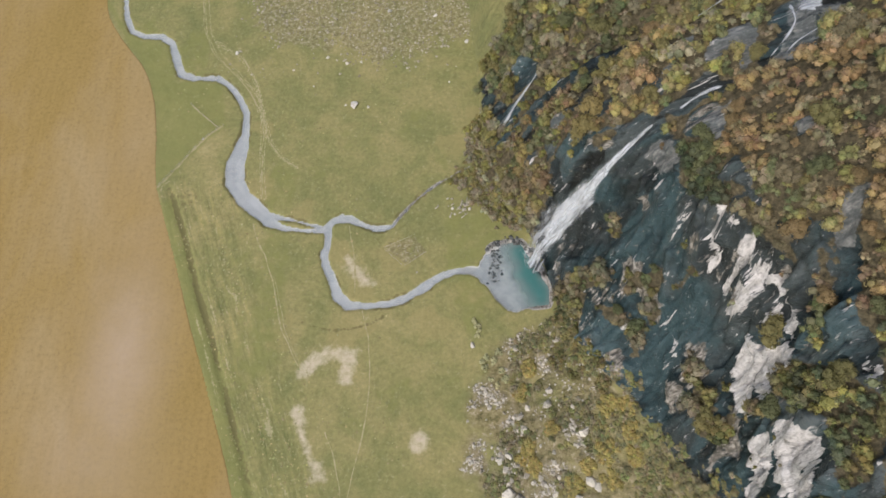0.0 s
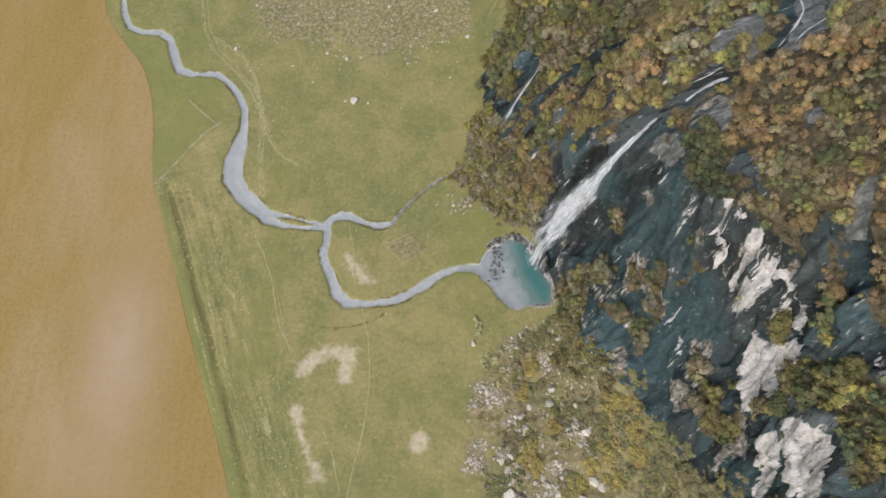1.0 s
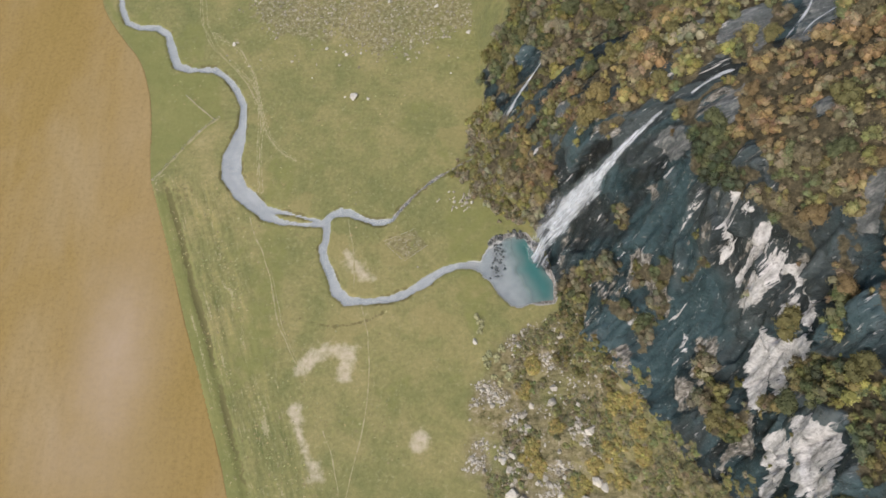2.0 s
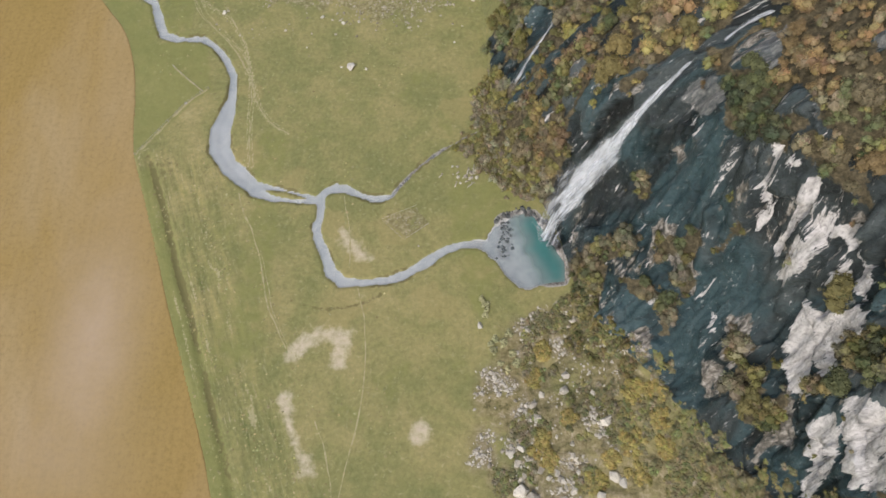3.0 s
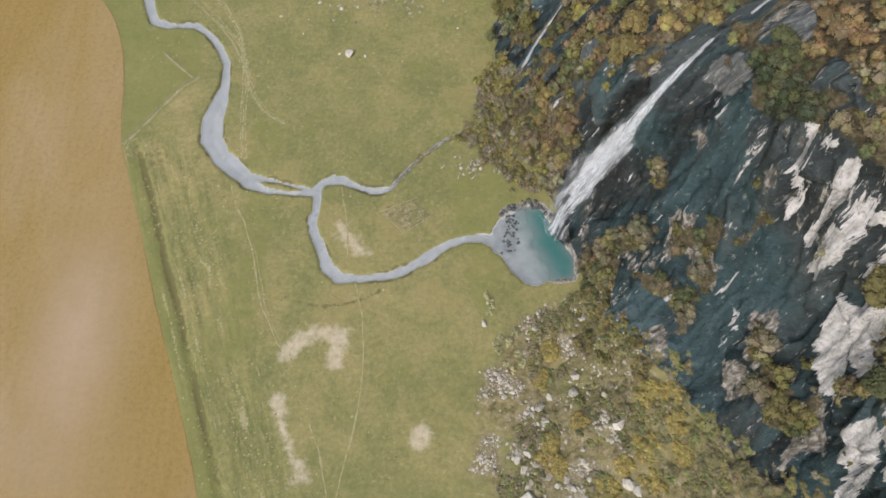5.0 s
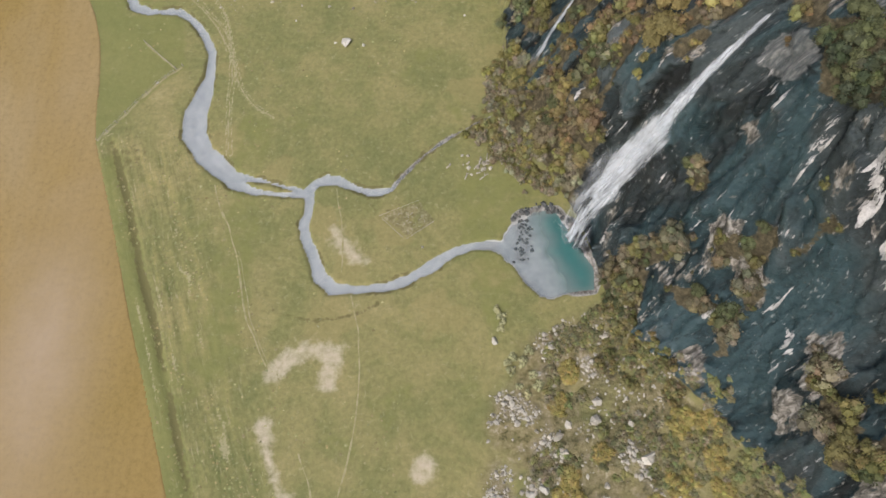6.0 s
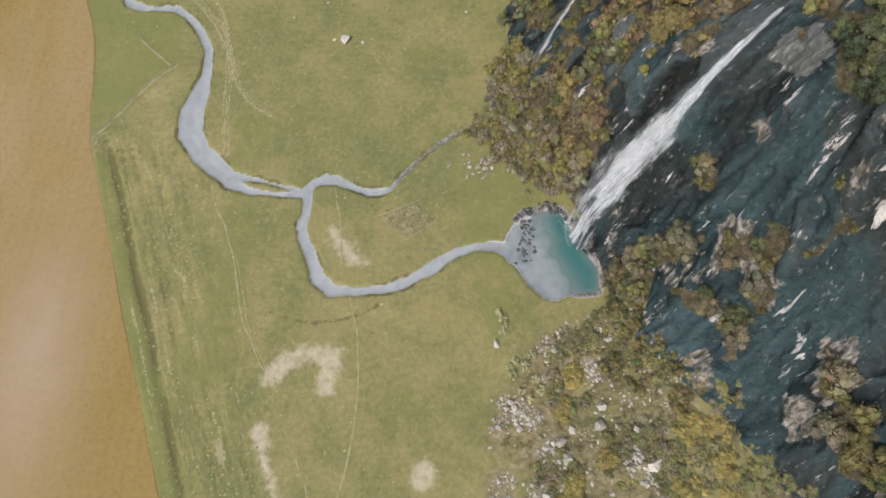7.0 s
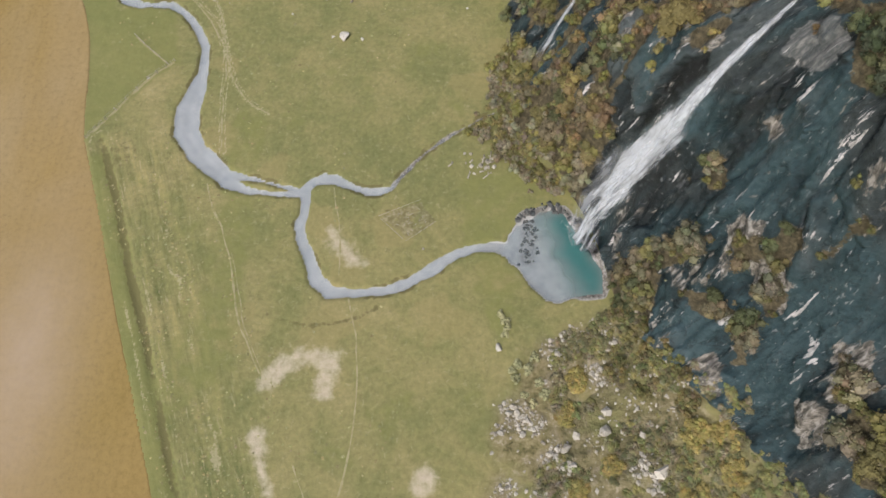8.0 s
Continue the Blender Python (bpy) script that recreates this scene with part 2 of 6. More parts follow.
WARM_A = [[(-18.8, 31.2), (-18, 34.8), (-20.8, 37.6), (-22.8, 34.4), (-21.6, 30)], [(-23.2, 30), (-24, 34.4), (-28.4, 32.8), (-32, 28), (-29.6, 26)], [(-36.8, 10), (-36, 15.2), (-38, 16.4), (-43.2, 14), (-42.8, 12.4), (-38.4, 12.8)], [(-45.2, 25.2), (-46, 30.4), (-51.2, 27.6), (-52.4, 22)], [(-57.6, 33.2), (-57.2, 39.2), (-62, 37.6), (-62, 31.6), (-64.8, 28.4)], [(-7.6, 45.6), (-8.4, 47.6), (-10.8, 46.8), (-10, 44)]]
WARM_B = [[(-22, 71.2), (-23.6, 72.4), (-25.2, 70), (-24, 68.8)], [(-38.4, 33.2), (-38.4, 38.4), (-39.6, 38.4), (-46.8, 34), (-47.6, 30.8)], [(-52.8, 39.2), (-52.8, 41.2), (-57.2, 39.2), (-56.8, 37.6)]]
PALE_A = [[(-16.8, 53.2), (-14.8, 57.2), (-14.4, 59.6), (-16, 57.2), (-18, 52.8)], [(-18, 65.2), (-19.2, 66), (-20.4, 64.4), (-21.2, 61.6), (-22.4, 58.8), (-25.6, 54.4), (-26.8, 50), (-25.6, 50.8), (-24, 54.8), (-21.6, 58), (-20.8, 61.2)], [(-22, 63.2), (-20.4, 66), (-20.4, 67.2), (-22, 66.4), (-22.4, 64)], [(-24.8, 63.2), (-24, 66), (-25.2, 66.4), (-26, 64.8), (-27.6, 59.6), (-28.4, 56), (-27.2, 56.4), (-25.2, 60.4)], [(-27.2, 56.4), (-28.4, 56), (-30, 53.2), (-31.2, 50), (-30, 49.6), (-28.4, 53.6)], [(-32.4, 51.2), (-30.4, 54), (-30, 57.2), (-31.2, 58), (-32, 54)], [(-32, 56.8), (-32.8, 57.6), (-34.4, 53.2), (-35.6, 48.4), (-34.8, 48), (-33.2, 52.4)]]
PALE_B = [[(-31.2, 57.2), (-29.6, 59.6), (-28.4, 64), (-27.6, 67.2), (-29.6, 64.8), (-30.4, 62.4), (-31.2, 64.4), (-32.4, 65.2), (-34.4, 64.4), (-35.6, 62), (-34.4, 61.2), (-32, 61.6), (-31.6, 60.4), (-32.4, 57.2)], [(-35.6, 62), (-34.8, 65.2), (-40.4, 62.8), (-42.4, 61.2), (-42, 59.2), (-38.8, 61.2)], [(-38, 55.6), (-34.8, 60), (-35.2, 61.2), (-38.4, 59.2), (-38.8, 56)], [(-35.6, 30), (-35.6, 30.8), (-37.6, 31.2), (-39.2, 30)], [(-2.4, 53.6), (-3.6, 54.4), (-7.2, 52.8), (-7.2, 51.2), (-4.8, 52)], [(-22.4, 42.4), (-23.2, 44), (-25.2, 42.4), (-26, 38.4), (-24, 40)]]
PALE_C = [[(-48, 40.8), (-42.8, 44), (-40.4, 48.4), (-39.2, 50.8), (-41.6, 51.6), (-45.6, 48.8), (-50.8, 45.2), (-54.4, 42.4), (-53.2, 40.8), (-50, 40.8)], [(-42.4, 50.8), (-40.8, 54.8), (-42.8, 57.6), (-43.6, 60.8), (-48, 60), (-47.2, 56), (-50, 52.4), (-51.2, 48.4), (-47.2, 48.4)], [(-44, 58), (-42, 59.6), (-43.6, 60.8), (-48, 60), (-50, 60), (-47.6, 57.6)], [(-62.4, 41.2), (-58.8, 45.2), (-57.6, 50), (-57.6, 53.2), (-60.8, 51.6), (-64.8, 48.8), (-67.6, 44.4), (-70.4, 39.6), (-69.6, 37.6), (-65.6, 41.2)]]
PALE_D = [[(-57.6, 54.4), (-55.6, 56), (-55.2, 60), (-57.6, 62.4), (-61.2, 63.6), (-66.4, 61.6), (-68.4, 58.4), (-68.8, 52), (-64.8, 50.8), (-60, 52.8)], [(-47.6, 74.8), (-48.4, 75.2), (-50, 74), (-49.2, 74)], [(-48.8, 76), (-49.6, 76.4), (-51.6, 75.6), (-50.8, 75.2)]]
EVEN = [[(-29.6, 32), (-27.2, 42.4), (-26, 50.8), (-28.4, 48.8), (-31.6, 50.8), (-35.2, 48.8), (-38.4, 43.2), (-42.4, 37.2), (-38.4, 33.6), (-41.6, 29.2), (-45.2, 24.8), (-51.6, 22), (-53.6, 17.6), (-47.6, 15.6), (-39.2, 16.8), (-33.6, 24)], [(-12, 36), (-8.4, 44), (-7.6, 52), (-11.6, 52), (-16.4, 45.6), (-21.2, 37.6), (-18.4, 34)], [(-5.6, 53.2), (-7.6, 58), (-11.2, 58.4), (-15.6, 53.2), (-22, 43.2), (-22.8, 36.4), (-16.8, 46.4), (-11.6, 52)], [(-52, 18.4), (-53.6, 29.2), (-56.8, 31.2), (-62.8, 26.4), (-62.8, 20.4), (-57.2, 18.4)], [(-62.8, 30), (-62.4, 40.4), (-67.6, 39.6), (-70.4, 34.4), (-67.6, 30.4)]]
SLAB_ROUND = [[(-0.8, 54.4), (0, 57.6), (-2.8, 60), (-6.4, 59.6), (-7.2, 56), (-4.4, 53.6)], [(-2, 65.6), (0.8, 66.4), (1.2, 68), (-2.4, 68), (-6.4, 68.4), (-5.6, 66.8)]]
SLAB_FAR = [[(-24, 81.6), (-23.2, 83.6), (-23.2, 86), (-24.8, 85.2), (-26, 82.8), (-28.8, 80.4), (-30.8, 78), (-30.4, 76), (-26.8, 79.6)]]
SLABS = [SLAB_A, SLAB_B, SLAB_C, SLAB_D, SLAB_E, *SLAB_ROUND, *SLAB_FAR]
BARE_ROCK = [FACE_MAIN, FACE_EAST, FACE_LOW, COLUMN_A, GULLY_WEST, GULLY_MID, WINDOW_ROCK, CHUTE_ROCK]
GREENERY = [*TUFTS_A, *TUFTS_B, *TUFTS_C, *BELT]
PALE = [*PALE_A[1:], *PALE_B[:4], *PALE_C, *PALE_D]
FAINT = [PALE_A[0], *PALE_B[4:]]
WARM = [*WARM_A, *WARM_B]
CHUTES = [FALL_UPPER, CASCADE_TOP, CASCADE_LEFT, CASCADE_RIGHT]
GREENER = [(5.4, 31.2, 12), (23.2, 38.4, 10), (-8.6, 23.9, 7), (16.3, 22.9, 8), (-27.5, -22.5, 6), (-22, -35.7, 6), (-16.8, -48.3, 6), (-44.8, 6.1, 5), (-31, -5.2, 7), (18, -45.5, 8), (8.9, -54.4, 6), (33.6, -42.6, 5)]
DRIER = [(0, -4.2, 6), (7.3, -14.8, 5), (-15.3, -27.7, 7), (4.5, -26.4, 8), (27.2, -26, 9), (38.6, -17.1, 5), (-26.3, 18.8, 7), (-11.3, 10.7, 6), (33.9, 30, 7), (41.1, 41.6, 5), (-26.3, 38.6, 5), (17, -4.6, 7)]
DITCH_HEAD = (-49.7, 14.6, 4.0)
OLD_CHANNEL = [(-12.0, -23.2), (-7.4, -25.7), (-1.2, -27.2), (4.8, -26.9), (10.8, -25.2), (13.7, -23.4)]
OLD_LOOP = [(9.9, 1.9), (12.2, -0.9), (15.8, -1.2), (18.3, 0.6)]
PATH_BEND = [(2.6, 4.8), (4.5, -4.6), (5.3, -10.0), (5.3, -16.4)]
TALUS_PLAN = [(47, -30.5), (57, -28), (65.3, -24.4), (72.3, -32.7), (77.5, -42.2), (84.1, -53.3), (90.6, -66.4), (93.5, -71.3), (91.7, -82), (41, -87.5), (44.5, -72), (38.5, -66), (38, -60), (43.5, -55), (38, -51), (37.5, -46.5), (41, -42.5), (43, -36)]
LEVELS = [0, 6, 15, 30, 45, 60, 75, 90]
# stations along the mountain: y, and how far east the slope stands at each level
SLOPE = [
    (-120, 40, 58, 80, 92, 98, 104, 110, 120),
    (-80, 42, 60, 80, 90, 95, 99, 105, 115),
    (-60, 44, 60, 79, 90, 95, 97, 102, 112),
    (-45, 54, 67, 79, 86, 94, 97, 102, 112),
    (-32, 66, 69, 74, 84.5, 90.5, 95, 100, 109),
    (-20, 63, 66, 69, 75, 81.5, 87, 92, 104),
    (-8, 60, 62, 66, 73, 78, 83, 93, 106),
    (3, 55, 57, 59.5, 64, 70, 82, 100, 115),
    (15, 45, 48, 53, 59, 66, 80, 104, 122),
    (35, 43, 46, 51, 61, 77, 98, 116, 135),
    (60, 42, 45, 49, 58, 72, 95, 118, 140),
    (110, 36, 40, 46, 56, 72, 92, 115, 140),
]


# --- arithmetic ---
def lattice(ix, iy, iz, seed):
    h = (ix.astype(np.int64) * 374761393 + iy.astype(np.int64) * 668265263 + iz.astype(np.int64) * 2147483647 + seed * 974634533) & 0xFFFFFFFF
    h = ((h ^ (h >> 13)) * 1274126177) & 0xFFFFFFFF
    return ((h ^ (h >> 16)) & 0xFFFFFF) / float(0xFFFFFF)


def grain(x, y, z=0.0, seed=0):
    """Smooth noise from -1 to 1."""
    x, y, z = np.broadcast_arrays(np.asarray(x, float), np.asarray(y, float), np.asarray(z, float))
    fx, fy, fz = np.floor(x), np.floor(y), np.floor(z)
    u, v, w = x - fx, y - fy, z - fz
    u, v, w = (s * s * s * (s * (s * 6 - 15) + 10) for s in (u, v, w))
    total = 0.0
    for dx in (0, 1):
        for dy in (0, 1):
            for dz in (0, 1):
                k = (u if dx else 1 - u) * (v if dy else 1 - v) * (w if dz else 1 - w)
                total = total + k * lattice(fx + dx, fy + dy, fz + dz, seed)
    return total * 2 - 1


def fractal(x, y, z=0.0, seed=0, octaves=4):
    total, size, norm = 0.0, 1.0, 0.0
    for n in range(octaves):
        total = total + size * grain(np.asarray(x) * 2**n, np.asarray(y) * 2**n, np.asarray(z) * 2**n, seed + n * 7)
        norm += size
        size *= 0.5
    return total / norm


def step(a, b, x):
    s = np.clip((x - a) / (b - a), 0, 1)
    return s * s * (3 - 2 * s)


def line_gap(px, py, line):
    """Distance from points to a polyline, less half its width where it has one."""
    best = np.full(np.shape(px), 1e9)
    for p, q in zip(line[:-1], line[1:]):
        ax, ay, bx, by = p[0], p[1], q[0], q[1]
        dx, dy = bx - ax, by - ay
        s = np.clip(((px - ax) * dx + (py - ay) * dy) / (dx * dx + dy * dy + 1e-9), 0, 1)
        d = np.hypot(px - ax - s * dx, py - ay - s * dy)
        if len(p) > 2:
            d = d - 0.5 * (p[2] + s * (q[2] - p[2]))
        best = np.minimum(best, d)
    return best


def spot_gap(px, py, spots):
    return np.min([np.hypot(px - s[0], py - s[1]) - s[2] / 2 for s in spots], axis=0)


def inside(px, py, polygon):
    hit = np.zeros(np.shape(px), bool)
    for (ax, ay), (bx, by) in zip(polygon, polygon[1:] + polygon[:1]):
        hit ^= ((ay > py) != (by > py)) & (px < (bx - ax) * (py - ay) / (by - ay + 1e-12) + ax)
    return hit


def area_gap(px, py, polygon):
    """Signed distance to a polygon, negative inside."""
    d = line_gap(px, py, polygon + polygon[:1])
    return np.where(inside(px, py, polygon), -d, d)


def smooth(xs, ys, x):
    """Cubic through the stations, along the first axis."""
    xs, ys = np.asarray(xs, float), np.asarray(ys, float)
    m = np.gradient(ys, xs, axis=0)
    x = np.clip(x, xs[0], xs[-1])
    i = np.clip(np.searchsorted(xs, x) - 1, 0, len(xs) - 2)
    h, s = xs[i + 1] - xs[i], (x - xs[i]) / (xs[i + 1] - xs[i])
    if ys.ndim > 1:
        h, s = h[..., None], s[..., None]
    return (2 * s**3 - 3 * s**2 + 1) * ys[i] + (s**3 - 2 * s**2 + s) * h * m[i] + (3 * s**2 - 2 * s**3) * ys[i + 1] + (s**3 - s**2) * h * m[i + 1]


STATION_Y = np.array([r[0] for r in SLOPE], float)
STATION_X = np.array([r[1:] for r in SLOPE], float)


def slope_x(y, z):
    """How far east the mountain's mean surface stands at y and height z (arrays)."""
    y, z = np.broadcast_arrays(np.asarray(y, float), np.asarray(z, float))
    rows = smooth(STATION_Y, STATION_X, y.ravel())
    flat, lv = z.ravel(), np.array(LEVELS, float)
    grad = np.gradient(rows, lv, axis=1)
    c = np.clip(flat, 0, 90)
    i = np.clip(np.searchsorted(lv, c) - 1, 0, len(lv) - 2)
    h = lv[i + 1] - lv[i]
    s, n = (c - lv[i]) / h, np.arange(len(flat))
    x = (2 * s**3 - 3 * s**2 + 1) * rows[n, i] + (s**3 - 2 * s**2 + s) * h * grad[n, i] + (3 * s**2 - 2 * s**3) * rows[n, i + 1] + (s**3 - s**2) * h * grad[n, i + 1]
    x = x + np.where(flat > 90, (flat - 90) * 1.1, 0) + np.where(flat < 0, flat * 2.0, 0)
    return x.reshape(y.shape)


def across(y, z):
    """A coordinate that stays the same down the lie of the rock."""
    return y - np.interp(y, [-15, 5], [0.42, 0.14]) * z


def facets(u, v, seed):
    """Broken panels: how far each stands out with its own tilt, its tone, and the gap to its edge."""
    iu, iv = np.floor(u), np.floor(v)
    first, second = np.full(np.shape(u), 9.0), np.full(np.shape(u), 9.0)
    stand, tone = np.zeros(np.shape(u)), np.zeros(np.shape(u))
    for du in (-1, 0, 1):
        for dv in (-1, 0, 1):
            a, b = iu + du, iv + dv
            ju, jv, h, su, sv = (lattice(a, b, a * 0 + k, seed) for k in range(5))
            eu, ev = u - a - 0.1 - 0.8 * ju, v - b - 0.1 - 0.8 * jv
            d = np.hypot(eu, ev)
            near = d < first
            second = np.where(near, first, np.minimum(second, d))
            first = np.where(near, d, first)
            stand = np.where(near, (h - 0.5) * 1.6 + (su - 0.5) * 2.2 * eu + (sv - 0.5) * 1.8 * ev, stand)
            tone = np.where(near, h * 0.6 + su * 0.4, tone)
    return stand, tone, second - first


def panels(y, z):
    q = across(y, z) + 0.7 * fractal(y * 0.25, z * 0.12, 4.4, seed=15, octaves=3)
    t = z + 1.5 * fractal(y * 0.2, z * 0.1, 6.1, seed=17, octaves=3)
    return facets(q / 6.5 + 40, t / 15.0 + 40, 23), facets(q / 2.3 + 60, t / 6.5 + 60, 29)


def relief(y, z):
    """How far the real surface stands out from the mean one, in metres."""
    rock, q = rockiness(y, z), across(y, z)
    ribs = 1 - np.abs(fractal(q * 0.11, z * 0.020, 1.7, seed=11, octaves=2)) * 2.6
    crag = fractal(q * 0.5, z * 0.22, 0.5, seed=21, octaves=4)
    large, small = panels(y, z)
    even = step(1.2, -1.5, outline_gap(y, z, EVEN + SLAB_ROUND))
    greening, shelf = 1 - step(2.0, -1.0, outline_gap(y, z, WARM + GREENERY)), fractal(y * 0.55, z * 0.5, 9.9, seed=25, octaves=3)
    broken = 1.5 * large[0] + 0.85 * small[0] - 0.45 * step(0.10, 0.0, large[2]) - 0.2 * step(0.14, 0.0, small[2])
    out = (0.6 * ribs * (1 - 0.6 * even) + 0.55 * crag * (1 - 0.8 * even) + 0.7 * np.maximum(1 - greening, 0) * shelf + broken * (1 - 0.6 * even)) * (0.3 + 0.7 * rock)
    talus = talus_share(y, z)
    out = out * (1 - 0.8 * talus) + talus * 1.0 * fractal(y * 0.35, z * 0.8, 0.1, seed=41, octaves=4)
    groove = np.minimum.reduce([line_gap(y, z, f) for f in (FALL_MAIN, FALL_UPPER, FALL_WEST)])
    out = out * step(-1.2, 1.0, groove) - 0.6 * step(1.0, -0.8, groove)
    return out * step(-0.5, 3.0, z)


def meadow_edge(x, y):
    """Above 0 where grass runs up to the foot of the slope."""
    return step(1.5, -1.5, x - np.interp(y, [30, 42, 50, 56, 62, 80, 100], [37, 41.5, 43, 48, 53, 60, 67]) + 3.0 * fractal(x * 0.15, y * 0.15, 0.0, 43, 3))


def outline_gap(y, z, outlines):
    return np.minimum.reduce([area_gap(y, z, p) for p in outlines])


def greenness(y, z):
    """1 where scrub holds on to the ledges of the bare face."""
    return step(0.7, -0.7, outline_gap(y, z, GREENERY) + 1.5 * fractal(y * 0.35, z * 0.25, 3.1, seed=53, octaves=3))


def rockiness(y, z):
    """1 on the bare dark face, 0 where scrub grows."""
    q = across(y, z)
    wob = 1.6 * fractal(q * 0.30, z * 0.12, 7.7, seed=51, octaves=4)
    face = step(0.8, -0.8, outline_gap(y, z, BARE_ROCK) + wob - 0.9 * step(-2, 1, y) * step(11, 8, y) * step(12, 20, z))
    columns = step(0.26, 0.36, fractal(q * 0.27, z * 0.026, 2.9, seed=55, octaves=3)) * step(2, 6, y) * step(46, 26, y) * step(5, 12, z) * step(58, 50, z)
    bare = step(0.8, -0.8, np.minimum.reduce([spot_gap(y, z, BARE_UPPER)] + [area_gap(y, z, p) for p in (CASCADE_ROCK, *SLABS)]) + wob * 0.5)
    hanging = step(0.26, 0.36, fractal(q * 0.42, z * 0.10, 5.1, seed=57, octaves=3)) * step(0.5, 2.0, outline_gap(y, z, EVEN)) * step(-4, 8, y)
    clinging = step(-0.02, 0.12, fractal(q * 0.22, z * 0.16, 8.3, seed=59, octaves=3)) * step(66, 70, z) * step(-6, -12, y) * step(-46, -38, y)
    hanging = np.maximum(hanging, clinging)
    face = np.maximum(face, step(0.0, 1.5, z - talus_top(y, z)) * step(-33, -37, y) * step(44, 38, z))
    chute = np.maximum(step(2.6, 1.0, line_gap(y, z, FALL_MAIN) + 0.4 * wob), step(1.4, 0.4, np.minimum.reduce([line_gap(y, z, f) for f in CHUTES]) + 0.3 * wob))
    return np.maximum.reduce([face * (1 - greenness(y, z)) * (1 - 0.9 * hanging), columns, bare, chute])


def talus_top(y, z):
    return np.interp(y, [-120, -80, -67.6, -64, -57, -50, -45, -38, -29, -23, -18], [34, 33, 29, 21.2, 18, 15.2, 12.8, 8.8, 3.2, 0.5, -3]) + 1.0 * grain(y * 0.2, z * 0.1, 0.3, 61)


def talus_share(y, z):
    """1 on the fan of fallen stone at the foot of the face."""
    return step(0.8, -0.8, z - talus_top(y, z))


def heaped_plan(x, y):
    """Where fallen stone, moss and bracken lie, in plan."""
    return step(3.0, -3.0, area_gap(x, y, TALUS_PLAN) + 4.0 * fractal(x * 0.12, y * 0.12, 0.0, seed=67, octaves=4))


def heap_plan(x, y):
    """Where stones lie heaped on one another, in plan."""
    gap = np.min([np.hypot(x - c[0], y - c[1]) / (0.75 * c[2] + 0.8) for c in STONE_HEAPS], axis=0)
    return np.clip(1.25 - 0.6 * gap + 1.3 * fractal(x * 0.28, y * 0.28, 0.0, seed=69, octaves=4), 0, 1)


def stream_gap(x, y):
    gap = np.minimum.reduce([line_gap(x, y, s) for s in (MAIN_STREAM, STREAM_NORTH_ARM, STREAM_SOUTH_ARM, TRIBUTARY, OUTFLOW)] + [area_gap(x, y, POOL) + 1.3 * fractal(x * 0.16, y * 0.16, 0.0, seed=73, octaves=3)])
    return gap + 0.35 * fractal(x * 0.22, y * 0.22, 0.0, seed=71, octaves=3) + 0.30 * np.maximum(fractal(x * 0.7, y * 0.7, 0.0, seed=75, octaves=2), -0.15) + 0.42


# --- building helpers ---
def put_mesh(name, verts, loops, sizes, material, smooth_faces=False, attributes=()):
    """A mesh from arrays: places, corner indices face by face, and the number of corners of each face."""
    me = bpy.data.meshes.new(name)
    verts, loops, sizes = np.asarray(verts, np.float32), np.asarray(loops, np.int32), np.asarray(sizes, np.int32)
    me.vertices.add(len(verts))
    me.vertices.foreach_set("co", verts.ravel())
    me.loops.add(len(loops))
    me.loops.foreach_set("vertex_index", loops)
    me.polygons.add(len(sizes))
    me.polygons.foreach_set("loop_start", np.concatenate([[0], np.cumsum(sizes)[:-1]]).astype(np.int32))
    me.polygons.foreach_set("use_smooth", np.full(len(sizes), smooth_faces))
    for key, values in attributes:
        values = np.asarray(values, np.float32)
        if values.shape[1] == 3:
            values = np.c_[values, np.ones(len(values), np.float32)]
        me.attributes.new(key, "FLOAT_COLOR", "POINT").data.foreach_set("color", values.ravel())
    me.materials.append(material)
    me.update(calc_edges=True)
    return me


def grid_faces(rows, columns):
    i = np.arange((rows - 1) * (columns - 1))
    a = (i // (columns - 1)) * columns + i % (columns - 1)
    return np.stack([a, a + 1, a + columns + 1, a + columns], 1)


def part(name, me, parent, label="", m=None):
    ob = new(name, me)
    ob.parent = parent
    if m is not None:
        ob.matrix_basis = m
    return tagged(ob, label)


def from_bm(bm, name, material, smooth_faces=False):
    me = bpy.data.meshes.new(name)
    for f in bm.faces:
        f.smooth = smooth_faces
    bm.to_mesh(me)
    bm.free()
    me.materials.append(material)
    return me


def arrays_of(me):
    v = np.zeros(len(me.vertices) * 3, np.float32)
    me.vertices.foreach_get("co", v)
    l = np.zeros(len(me.loops), np.int32)
    me.loops.foreach_get("vertex_index", l)
    s = np.zeros(len(me.polygons), np.int32)
    me.polygons.foreach_get("loop_total", s)
    return v.reshape(-1, 3), l, s


# --- materials ---
def node(nt, kind, props=(), **ins):
    n = nt.nodes.new("ShaderNode" + kind)
    for key, value in dict(props).items():
        setattr(n, key, value)
    for key, value in ins.items():
        sock = n.inputs[int(key[1:])] if key[0] == "i" and key[1:].isdigit() else n.inputs[key.replace("_", " ")]
        if isinstance(value, bpy.types.NodeSocket):
            nt.links.new(value, sock)
        else:
            sock.default_value = value
    return n


def rgb(c):
    return (*c, 1.0)


def mixed(nt, fac, a, b, blend="MIX"):
    a, b = (v if isinstance(v, bpy.types.NodeSocket) else rgb(v) for v in (a, b))
    return node(nt, "Mix", {"data_type": "RGBA", "blend_type": blend}, i0=fac, i6=a, i7=b).outputs[2]


